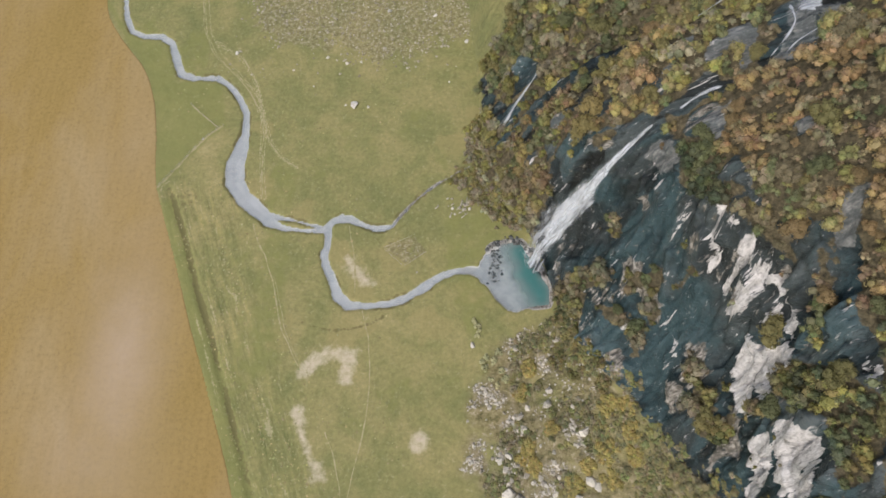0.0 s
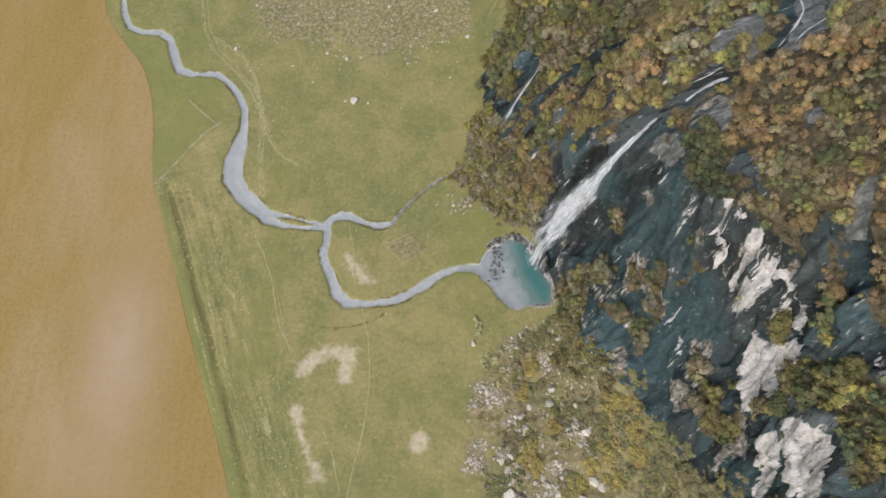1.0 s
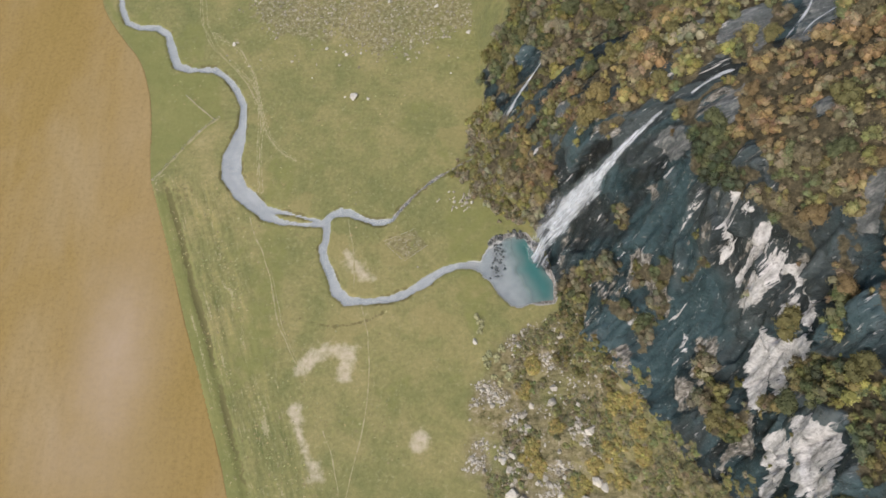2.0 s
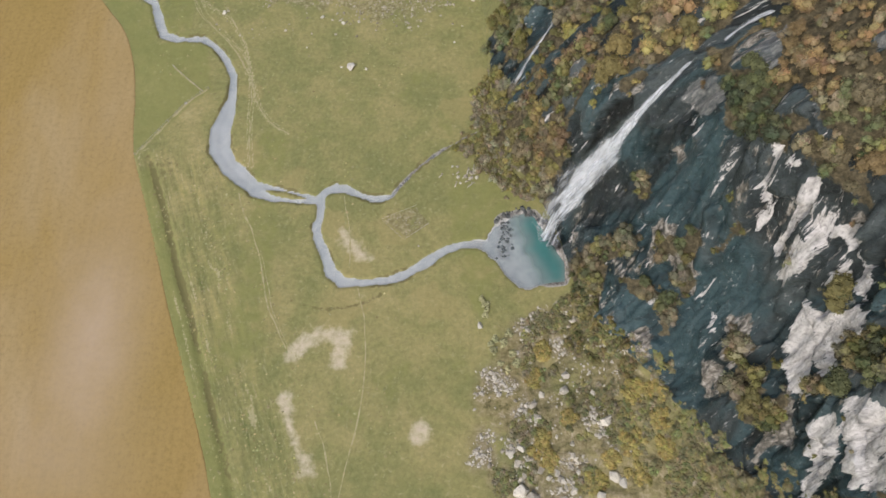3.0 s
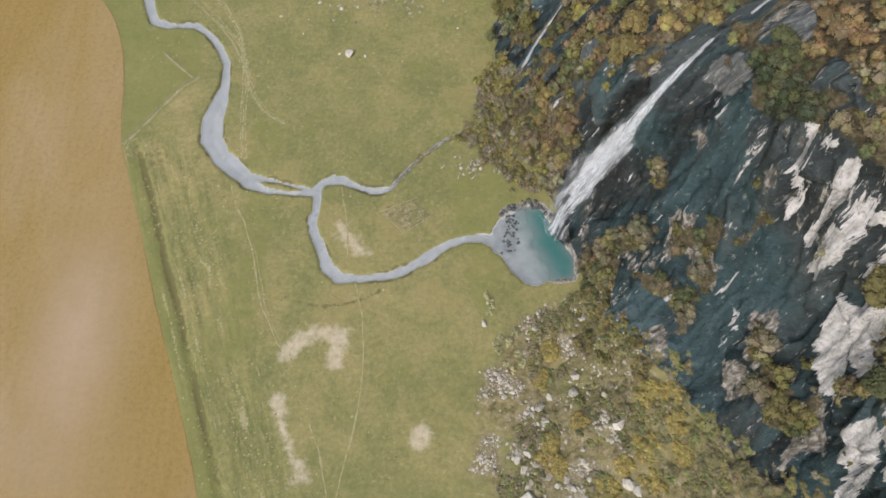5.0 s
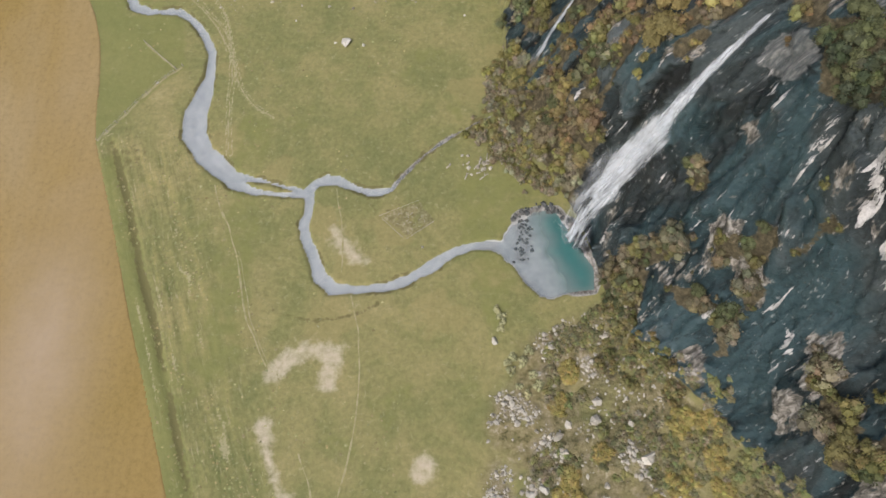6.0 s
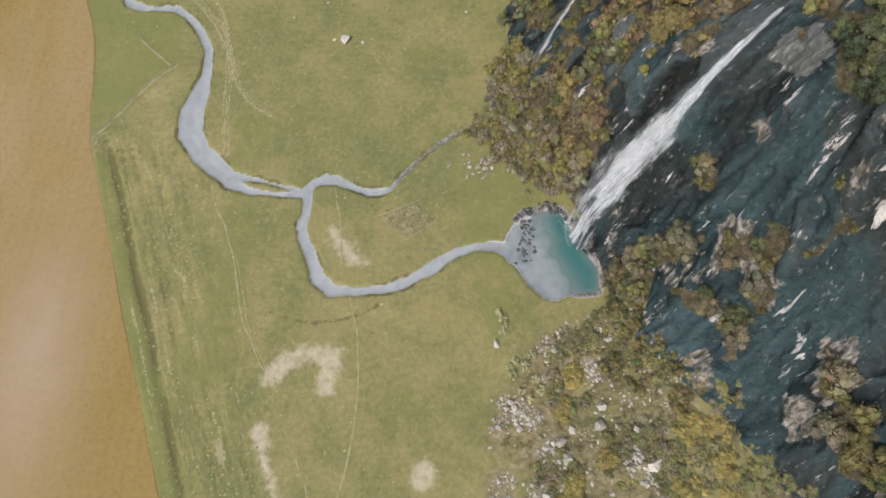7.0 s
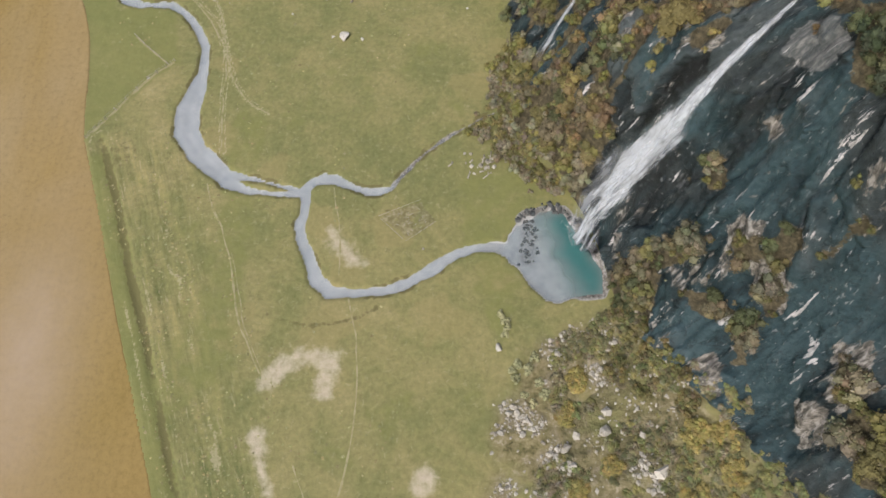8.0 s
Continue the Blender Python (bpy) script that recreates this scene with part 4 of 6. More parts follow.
VEIL = make_fall_material("veil_of_water", 0.85, 0.06)


# --- ground: one sheet to the horizon, dense round the streams ---
def spaced(low, high, pitch, reach):
    core = np.arange(low, high + pitch / 2, pitch)
    out, gap = [], pitch * 2
    while sum(out) < reach:
        out.append(gap)
        gap *= 1.7
    tail = np.cumsum(out)
    return np.concatenate([low - tail[::-1], core, high + tail])


def ground_height(x, y, gap):
    z = 0.22 * fractal(x * 0.045, y * 0.045, 0.0, seed=81, octaves=3) + 0.10 * fractal(x * 0.4, y * 0.4, 0.0, seed=83, octaves=3)
    z = z + 0.55 * step(36, 46, x) * step(-26, -34, y) * fractal(x * 0.3, y * 0.3, 0.0, seed=87, octaves=4)
    z = z * step(0.5, 5.0, gap)
    bank = step(0.45, -0.30, gap)
    rill = step(2.5, 0.8, line_gap(x, y, TRIBUTARY[6:])) * step(14, 18, x)
    shore = step(3.0, 0.5, area_gap(x, y, POOL))
    bank = bank * (1 - shore) + shore * step(0.5, -0.8, gap)
    z = z - bank * (0.75 + 0.5 * step(-0.5, -4.0, gap)) * (1 - rill * (0.42 + 0.3 * grain(x * 1.1, y * 1.1, 0, 86)))
    z = z - (0.22 + 0.12 * grain(x * 0.15, y * 0.15, 0, 85)) * step(1.6, 0.0, line_gap(x, y, DITCH)) + 0.15 * step(2.6, 0.8, np.abs(line_gap(x, y, DITCH) - 3.0))
    return z


gx, gy = spaced(-112, 74, 0.5, 4000), spaced(-92, 122, 0.5, 4000)
GX, GY = np.meshgrid(gx, gy)
gap = stream_gap(GX, GY)
gz = ground_height(GX, GY, gap)
in_field = inside(GX, GY, FIELD_EDGE + [(-3000, -88), (-3000, 114)])
gz = gz - 0.6 * step(0.6, 2.0, line_gap(GX, GY, FIELD_EDGE)) * in_field - gz * in_field
bar = step(0.6, -1.0, line_gap(GX, GY, GRAVEL_BAR) + 0.9 * fractal(GX * 0.5, GY * 0.5, 0, 91, 3))
gz = gz + bar * 0.34 * (gap < 0) * (0.8 + 0.6 * grain(GX * 0.9, GY * 0.9, 0, 92))
wob = 1.1 * fractal(GX * 0.22, GY * 0.22, 0.0, seed=95, octaves=3)
sand = np.max([step(1.7, -1.9, line_gap(GX, GY, s) + 1.3 * wob) for s in (SAND_ARCH, SAND_STRIP, SAND_BEND)] + [step(1.2, -1.6, line_gap(GX, GY, SAND_SPOT) + wob * 0.6)], axis=0)
pool_gap = area_gap(GX, GY, POOL)
bed = np.maximum.reduce([step(0.25, -0.15, gap), bar * (gap < 0.5), 0.0 * pool_gap])
twin = np.minimum(np.abs(line_gap(GX, GY, TRACK) - 0.7), np.abs(line_gap(GX, GY, TRACK_BRANCH) - 0.5))
trail = 0.6 * step(0.6, 0.05, twin)
dgap = line_gap(GX, GY, DITCH)
stripes = step(1.8, 0.3, dgap) * (0.72 + 0.35 * grain(GX * 0.25, GY * 0.1, 0, 96))
trail = np.maximum(trail, 0.75 * step(0.8, 0.1, np.abs(dgap - 2.6)) * (0.5 + 0.5 * grain(GX * 0.3, GY * 0.12, 0, 97)))
trail = np.maximum(trail, 0.7 * step(1.4, 0.2, np.abs(dgap - 9.5 + 1.5 * wob)) * step(12, -6, GY) * (0.5 + 0.5 * grain(GX * 0.2, GY * 0.2, 0, 98)))
lush = step(4.0, -2.0, area_gap(GX, GY, [FIELD_EDGE[2], FIELD_EDGE[5], FIELD_EDGE[7], FIELD_EDGE[9], FENCE[2], FENCE[3], (-44, 56), (-60, 58), (-66, 72), (-79, 77)])) * 0.9
lush = np.maximum(lush, 0.55 * step(0.0, 0.5, fractal(GX * 0.05, GY * 0.03, 0, 101, 3)))
stony = step(6.0, -6.0, area_gap(GX, GY, BOULDERS_TOP) + 5 * wob) * 0.75
stony = np.maximum(stony, 0.7 * step(0.6, -0.6, area_gap(GX, GY, ENCLOSURE) + wob))
field_gap = line_gap(GX, GY, FIELD_EDGE)
lush = np.maximum(lush, 0.75 * step(7.0, 4.5, field_gap) * step(20, 12, GY))
lush = np.maximum(lush, 0.46 * step(0.1, 1.1, np.max([np.exp(-((GX - a) ** 2 + (GY - b) ** 2) / r**2) for a, b, r in GREENER], axis=0) + 0.5 * wob))
dry = step(0.3, 1.0, np.max([np.exp(-((GX - a) ** 2 + (GY - b) ** 2) / r**2) for a, b, r in DRIER], axis=0) + 0.4 * wob)
rill_share = step(2.5, 0.8, line_gap(GX, GY, TRIBUTARY[6:])) * step(14, 18, GX)
rill_share = np.maximum.reduce([rill_share, 0.4 * bar, step(-1.2, 0.0, pool_gap) * step(4.0, 2.5, pool_gap) * 0.3])
wet_rim = step(-1.5, -0.4, pool_gap) * step(1.6 + wob, 0.4 + wob, pool_gap) * np.maximum(step(54, 57, GX), 0.9 * step(-6.5, -4.5, GY)) * step(-23.0, -21.5, GY) * step(42, 45, GX)
bed, rill_share = np.maximum(bed, wet_rim), np.maximum(rill_share, wet_rim)
combed = step(30, 12, field_gap) * step(24, 14, GY)
# shade of the steep stream banks, painted as broken dark lines along the water
stripes = np.maximum(stripes, 0.8 * step(0.75, 0.25, np.abs(gap - 0.35)) * step(-0.15, 0.35, fractal(GX * 0.25, GY * 0.25, 0, 99, 3)) * step(1.0, 3.0, pool_gap))
stripes = np.maximum(stripes, 0.45 * step(6.0, 0.0, spot_gap(GX, GY, [DITCH_HEAD]) + 2 * wob))
stripes = np.maximum(stripes, 0.5 * np.maximum(step(1.2, 0.1, line_gap(GX, GY, OLD_CHANNEL)), step(0.9, 0.1, line_gap(GX, GY, OLD_LOOP))) + 0.12 * wob)
side = gx.size
ground = new("ground", put_mesh("ground", np.stack([GX, GY, gz], -1).reshape(-1, 3), grid_faces(gy.size, side).ravel(), np.full((gy.size - 1) * (side - 1), 4), GRASS, True, [
    ("wear", np.stack([bed, sand, trail], -1).reshape(-1, 3)), ("growth", np.stack([stripes, lush, stony], -1).reshape(-1, 3)), ("lie", np.stack([combed, heaped_plan(GX, GY), rill_share], -1).reshape(-1, 3)), ("rubble", np.stack([heap_plan(GX, GY), dry, 0 * dry], -1).reshape(-1, 3))]))
tagged(ground, "grazed green and straw-coloured valley meadow with sandy patches", "ground", kind="structure")

# water: one level sheet in the carved beds
WATER_Z = -0.42
wx, wy = np.arange(-96, 68, 0.8), np.arange(-30, 112, 0.8)
WX, WY = np.meshgrid(wx, wy)
near = stream_gap(WX, WY) < 1.3
cells = grid_faces(wy.size, wx.size)
cells = cells[near.ravel()[cells].any(1)]
used, back = np.unique(cells, return_inverse=True)
px, py = WX.ravel()[used], WY.ravel()[used]
deep = step(7.5, -0.5, line_gap(px, py, POOL_DEEP) + 1.2 * fractal(px * 0.25, py * 0.25, 0, 103, 3))
foam = step(2.6, 0.2, line_gap(px, py, [POOL_DEEP[0], (56.5, -7.5)])) * 0.45
calm = 0.06 * grain(px * 0.5, py * 0.5, 0, 107)
stream = new("stream", put_mesh("stream", np.stack([px, py, WATER_Z + 0.01 * calm], -1), back.ravel(), np.full(len(cells), 4), WATER, True, [("depth", np.stack([deep, foam, step(1.0, -2.0, area_gap(px, py, POOL))], -1))]))
tagged(stream, "pale grey meltwater stream winding from a turquoise pool", "stream", kind="structure")

# trodden paths: narrow worn strips that follow the ground
def trodden(line, width, label, wander=0.25):
    line = np.array(line, float)
    s = np.concatenate([[0], np.cumsum(np.hypot(*np.diff(line, axis=0).T))])
    at = np.arange(0, s[-1], 0.4)
    mid = smooth(s, line, at) + wander * np.stack([grain(at * 0.25, line[0, 0], 0, 201), grain(at * 0.25, line[0, 1], 3, 202)], -1)
    way = np.gradient(mid, axis=0)
    way /= np.linalg.norm(way, axis=1, keepdims=True) + 1e-9
    side = np.stack([-way[:, 1], way[:, 0]], -1)
    half = width * (0.5 + 0.28 * grain(at * 0.6, line[0, 0], 1, 203))
    pts = np.stack([mid - side * half[:, None], mid, mid + side * half[:, None]], 1)
    x, y = pts[..., 0], pts[..., 1]
    z = ground_height(x, y, stream_gap(x, y)) + np.array([0.03, 0.06, 0.03])
    ob = new("path", put_mesh("path", np.stack([x, y, z], -1).reshape(-1, 3), grid_faces(len(at), 3)[:, ::-1].ravel(), np.full((len(at) - 1) * 2, 4), TRODDEN, True))
    return tagged(ob, label, "path", kind="structure")


trodden(TRAIL, 0.42, "narrow trodden path of pale worn grass")
trodden([(a + 0.9, b) for a, b in TRAIL[3:]], 0.2, "faint second line of a trodden path")
trodden(PATH_SOUTH, 0.35, "faint trodden path through the meadow")
trodden(PATH_THIN, 0.3, "thin trodden path through the meadow")
trodden(FENCE, 0.7, "pale dry grass along a fence line")
trodden(FENCE_SHORT, 0.5, "pale dry grass along a short fence line")
trodden(TRACK[4:], 0.35, "narrow pale track along the stream")
trodden([(a - 1.2, b) for a, b in TRACK[:7]], 0.3, "second rut of a pale track")
trodden(TRACK_BRANCH, 0.35, "branching pale track through the grass")
trodden(PATH_BEND, 0.3, "thin path that crosses the inside of the bend")

# field of ripe crop west of the fence
ey = np.arange(-88, 114, 0.5)
edge = np.array(FIELD_EDGE[::-1])
ex = smooth(edge[:, 1], edge[:, 0], ey) + 0.12 * fractal(ey * 0.3, ey * 0, 0, 111, 3)
back_off = np.concatenate([[0, 0.15, 0.5, 1.0], np.arange(2, 90, 1.0), [130, 300, 1500]])
FX = ex[:, None] - back_off[None, :]
FY = np.broadcast_to(ey[:, None], FX.shape)
fz = np.where(back_off < 0.1, -0.12, np.where(back_off < 0.3, 0.02, 0.06))[None, :] + 0.05 * fractal(FX * 0.25, FY * 0.25, 0, 113, 3)
bleach = np.max([k * np.exp(-0.5 * (((FX - a) / w) ** 2 + ((FY - c) / h) ** 2)) for a, c, w, h, k in ((-62, -35, 9, 22, 1.0), (-74, 25, 8, 16, 0.15), (-66, -62, 14, 14, 0.6))], axis=0)
field = new("field", put_mesh("field", np.stack([FX, FY, fz], -1).reshape(-1, 3), grid_faces(ey.size, back_off.size)[:, ::-1].ravel(), np.full((ey.size - 1) * (back_off.size - 1), 4), FIELD, True, [("ripe", np.repeat(bleach.reshape(-1, 1), 3, 1))]))
tagged(field, "tan and golden field of dry ripe grass beside the meadow", "field", kind="structure")

# --- mountain side: talus, dark face and scrubby slope, one sheet ---
cy = np.concatenate([np.arange(-320, -92, 6.0), np.arange(-92, 74, 0.42), np.arange(74, 330, 6.0)])
cz = np.concatenate([[-1.5, -0.6], np.arange(0, 92, 0.42), np.arange(92, 150, 2.5)])
CY, CZ = np.meshgrid(cy, cz)
# spread of the levels: keep the sheet's cells even where the slope lies flat
mean_x = slope_x(CY, CZ)
tz, ty = np.gradient(mean_x, cz, cy)
away = np.stack([-np.ones_like(tz), ty, tz], -1)
away /= np.linalg.norm(away, axis=-1, keepdims=True)
out = relief(CY, CZ)
cliff_at = np.stack([mean_x, CY, CZ], -1) + away * out[..., None]
rock = rockiness(CY, CZ)
pale = step(1.3, -1.0, outline_gap(CY, CZ, PALE) + 0.9 * fractal(across(CY, CZ) * 0.55, CZ * 0.12, 0.4, 121, 3)) * 0.95
pale = np.maximum(pale, 0.42 * step(1.3, -1.0, outline_gap(CY, CZ, FAINT)))
talus = talus_share(CY, CZ)
turf = np.maximum.reduce([talus, meadow_edge(mean_x, CY), step(1.2, -1.2, CZ - 2.0 - 2.2 * fractal(CY * 0.12, CZ * 0.1, 0.0, 123, 3)) * np.maximum(step(-19.5, -23.5, CY), step(1, 5, CY))])
slab = step(0.8, -0.4, outline_gap(CY, CZ, SLABS) + 0.8 * fractal(CY * 0.4, CZ * 0.4, 0.0, 127, 3))
slab = np.maximum(slab, 0.75 * step(0.6, -0.6, area_gap(CY, CZ, CASCADE_ROCK)))
large_panels, small_panels = panels(CY, CZ)
even = step(1.2, -1.5, outline_gap(CY, CZ, EVEN))
warm = np.maximum(step(0.12, 0.5, fractal(CY * 0.13, CZ * 0.11, 2.2, 131, 3)) * 0.45 * (1 - even), np.maximum(step(1.0, -0.8, outline_gap(CY, CZ, WARM)), 0.8 * greenness(CY, CZ)))
cliff = new("mountain_side", put_mesh("mountain_side", cliff_at.reshape(-1, 3), grid_faces(cz.size, cy.size)[:, ::-1].ravel(), np.full((cz.size - 1) * (cy.size - 1), 4), ROCK, True, [
    ("cover", np.stack([rock, pale, turf], -1).reshape(-1, 3)), ("stone", np.stack([slab, warm, heaped_plan(mean_x, CY)], -1).reshape(-1, 3)), ("lay", np.stack([across(CY, CZ), CZ, even - step(-1, 4, CY)], -1).reshape(-1, 3)), ("rubble", np.stack([heap_plan(mean_x, CY), large_panels[1], small_panels[1]], -1).reshape(-1, 3))]))
tagged(cliff, "steep dark wet rock face with pale streaks and scrubby ledges", "cliff", kind="structure")


def on_slope(y, z):
    """Places on the mountain side and the way out of it."""
    y, z = np.asarray(y, float), np.asarray(z, float)
    h = 0.6
    x0 = slope_x(y, z)
    dz, dy = (slope_x(y, z + h) - slope_x(y, z - h)) / (2 * h), (slope_x(y + h, z) - slope_x(y - h, z)) / (2 * h)
    n = np.stack([-np.ones_like(dz), dy, dz], -1)
    n /= np.linalg.norm(n, axis=-1, keepdims=True)
    return np.stack([x0, y, z], -1) + n * relief(y, z)[..., None], n


# --- falling water ---
def waterfall(name, line, label, layers=3, swell=0.5, material=None, lift=0.5, mist=False, leap=0.0):
    """Layered broken sheets of water that follow the rock down a line of (y, z, width)."""
    material = material or FALL
    line = np.array(line)
    s = np.concatenate([[0], np.cumsum(np.hypot(np.diff(line[:, 0]), np.diff(line[:, 1])))])
    n = max(12, int(s[-1] / 0.5))
    at = np.linspace(0, s[-1], n)
    mid = smooth(s, line, at)
    base, way = on_slope(mid[:, 0], np.maximum(mid[:, 1], -0.3))
    # the stream leaps clear of crags: an even way down
    for _ in range(12):
        base[1:-1] = 0.25 * base[:-2] + 0.5 * base[1:-1] + 0.25 * base[2:]
    base = base + way * (leap * step(0.35, 1.0, at / s[-1]))[:, None] * np.array([1, 1, 0])
    run = np.concatenate([[0], np.cumsum(np.linalg.norm(np.diff(base, axis=0), axis=1))])
    fall = np.gradient(base, axis=0)
    fall /= np.linalg.norm(fall, axis=1, keepdims=True)
    side = np.cross(fall, way)
    side /= np.linalg.norm(side, axis=1, keepdims=True)
    thing = new(name)
    thing.location = base[-1]
    tagged(thing, label, "waterfall")
    m = 17
    for k in range(layers):
        u = np.linspace(-1, 1, m)
        wide = mid[:, 2:3] * 0.5 * (0.95 + 0.12 * k)
        wander = 0.12 * mid[:, 2:3] * fractal(run * 0.12, run * 0, k * 3.3, 141, 2)[:, None]
        lateral = u[None, :] * wide + wander
        bulge = (1 - u[None, :] ** 2) * wide * 0.18 + lift * (0.6 + k * swell) + 0.25 * fractal(lateral * 0.9, run[:, None] * 0.1, k * 2.0, 143, 3)
        verts = base[:, None, :] + side[:, None, :] * lateral[..., None] + way[:, None, :] * bulge[..., None]
        fade = (1 - np.abs(u[None, :]) ** 1.7) * np.ones((n, 1)) * (1.0 if k == 0 else 0.70) * (1 - 0.22 * step(0.40, 0.9, at / s[-1]))[:, None]
        fade = fade * step(0, 1.0, run[:, None] + 0.6) * (1.0 if not mist else step(0, 26, run[:, None]) * (1 - np.abs(u[None, :])) ** 1.4)
        flow = np.stack([lateral + k * 17.0, run[:, None] + 0 * lateral + k * 31.0, fade], -1).reshape(-1, 3)
        me = put_mesh("sheet", verts.reshape(-1, 3) - base[-1], grid_faces(n, m).ravel(), np.full((n - 1) * (m - 1), 4), material, True, [("flow", flow)])
        part("spray" if mist or k else "water_sheet", me, thing)
    return thing


main_fall = waterfall("waterfall", [(y, z, w * k) for (y, z, w), k in zip(FALL_MAIN, (1.0, 0.85, 0.95, 1.2, 1.45, 1.55))], "tall white waterfall plunging down dark rock into the pool", 2, 0.9, leap=3.6)
drift = waterfall("spray", [(y + 1.5, z, w * 2.0) for y, z, w in FALL_MAIN[2:]], "thin white spray drifting beside the fall", 1, 0.8, MIST, 1.0, True, 3.0)
for o in list(drift.children):
    o.parent = main_fall
    o.location = drift.location - main_fall.location
    o.name = "spray"
bpy.data.objects.remove(drift)
waterfall("waterfall", [(y, z, w * 0.9) for y, z, w in FALL_UPPER], "short white chute above the tall waterfall", 2, 0.4, None, 1.3)
waterfall("waterfall", [(y, z, w * 1.4) for y, z, w in FALL_WEST], "slim white waterfall in a wooded gully", 2, 0.4, VEIL, 1.3)
waterfall("waterfall", [(y, z, w * k) for (y, z, w), k in zip(FALL_THIN, (0.7, 0.9, 1.3, 2.2))], "thin thread of water on dark rock", 2, 0.2, THIN, 1.0)
waterfall("cascade", [(y, z, w * 1.3) for y, z, w in CASCADE_TOP], "broad white cascade sliding over grey slabs", 2, 0.4, VEIL, 1.0)
waterfall("cascade", [(y, z, w * 1.0) for y, z, w in CASCADE_LEFT], "narrow white chute below a broad cascade", 2, 0.2, VEIL, 1.0)
waterfall("cascade", [(y, z, w * 0.9) for y, z, w in CASCADE_RIGHT], "narrow white side arm of a cascade", 2, 0.2, VEIL, 1.0)
waterfall("cascade", CASCADE_WEST, "narrow white cascade among brown scrub", 2, 0.2, None, 1.3)


# --- stones ---
def hull_mesh(name, rng, material, flat=0.7, points=18):
    bm = bmesh.new()
    for _ in range(points):
        d = Vector(rng.normal(size=3)).normalized() * rng.uniform(0.75, 1.0)
        bm.verts.new((d.x * 0.5, d.y * rng.uniform(0.38, 0.5), d.z * 0.5 * flat))
    hull = bmesh.ops.convex_hull(bm, input=bm.verts[:])
    loose = [v for v in bm.verts if not v.link_faces]
    bmesh.ops.delete(bm, geom=loose, context="VERTS")
    return from_bm(bm, name, material)


rng = np.random.default_rng(7)
DARK_STONES = [hull_mesh("stone", rng, DARK_STONE, rng.uniform(0.5, 0.8), int(rng.integers(12, 18))) for _ in range(6)]
PALE_BLOCKS = [hull_mesh("boulder", rng, PALE_STONE, rng.uniform(0.4, 0.6), 12) for _ in range(3)]
STONES = [hull_mesh("boulder", rng, BOULDER, rng.uniform(0.4, 0.7), int(rng.integers(11, 17))) for _ in range(12)]


def surface_at(x, y):
    """Height of the land at a place: meadow or talus."""
    levels = np.linspace(0, 40, 161)
    xs = slope_x(np.full(161, y), levels)
    if x <= xs[0]:
        return float(ground_height(np.array([x]), np.array([y]), stream_gap(np.array([x]), np.array([y])))[0])
    z = float(np.interp(x, np.maximum.accumulate(xs), levels))
    return float(on_slope([y], [z])[0][0, 2])


def boulder(x, y, size, label, group="", mesh=None, name="boulder", turn=None):
    ob = new(name, mesh or STONES[int(rng.integers(len(STONES)))])
    s = size * rng.uniform(0.85, 1.15, 3)
    ob.matrix_world = Matrix.LocRotScale((x, y, surface_at(x, y) + 0.16 * size), Euler((rng.uniform(-0.3, 0.3), rng.uniform(-0.3, 0.3), rng.uniform(0, 6.28) if turn is None else turn)), Vector(s))
    return tagged(ob, label, "boulder", group)


def tinted_stones(name, places, sizes, label, category="stones", material=None):
    """Loose stones too many to count, one mesh."""
    packs = [arrays_of(me) for me in STONES]
    V, L, S, base = [], [], [], 0
    for p, size in zip(places, sizes):
        v, l, s = packs[int(rng.integers(len(packs)))]
        a = rng.uniform(0, 6.28)
        r = np.array([[math.cos(a), -math.sin(a), 0], [math.sin(a), math.cos(a), 0], [0, 0, 1]])
        V.append((v * size * rng.uniform(0.7, 1.3, 3)) @ r.T + p)
        L.append(l + base)
        S.append(s)
        base += len(v)
    ob = new(name, put_mesh(name, np.concatenate(V), np.concatenate(L), np.concatenate(S), material or BOULDER))
    return tagged(ob, label, category, kind="stuff")


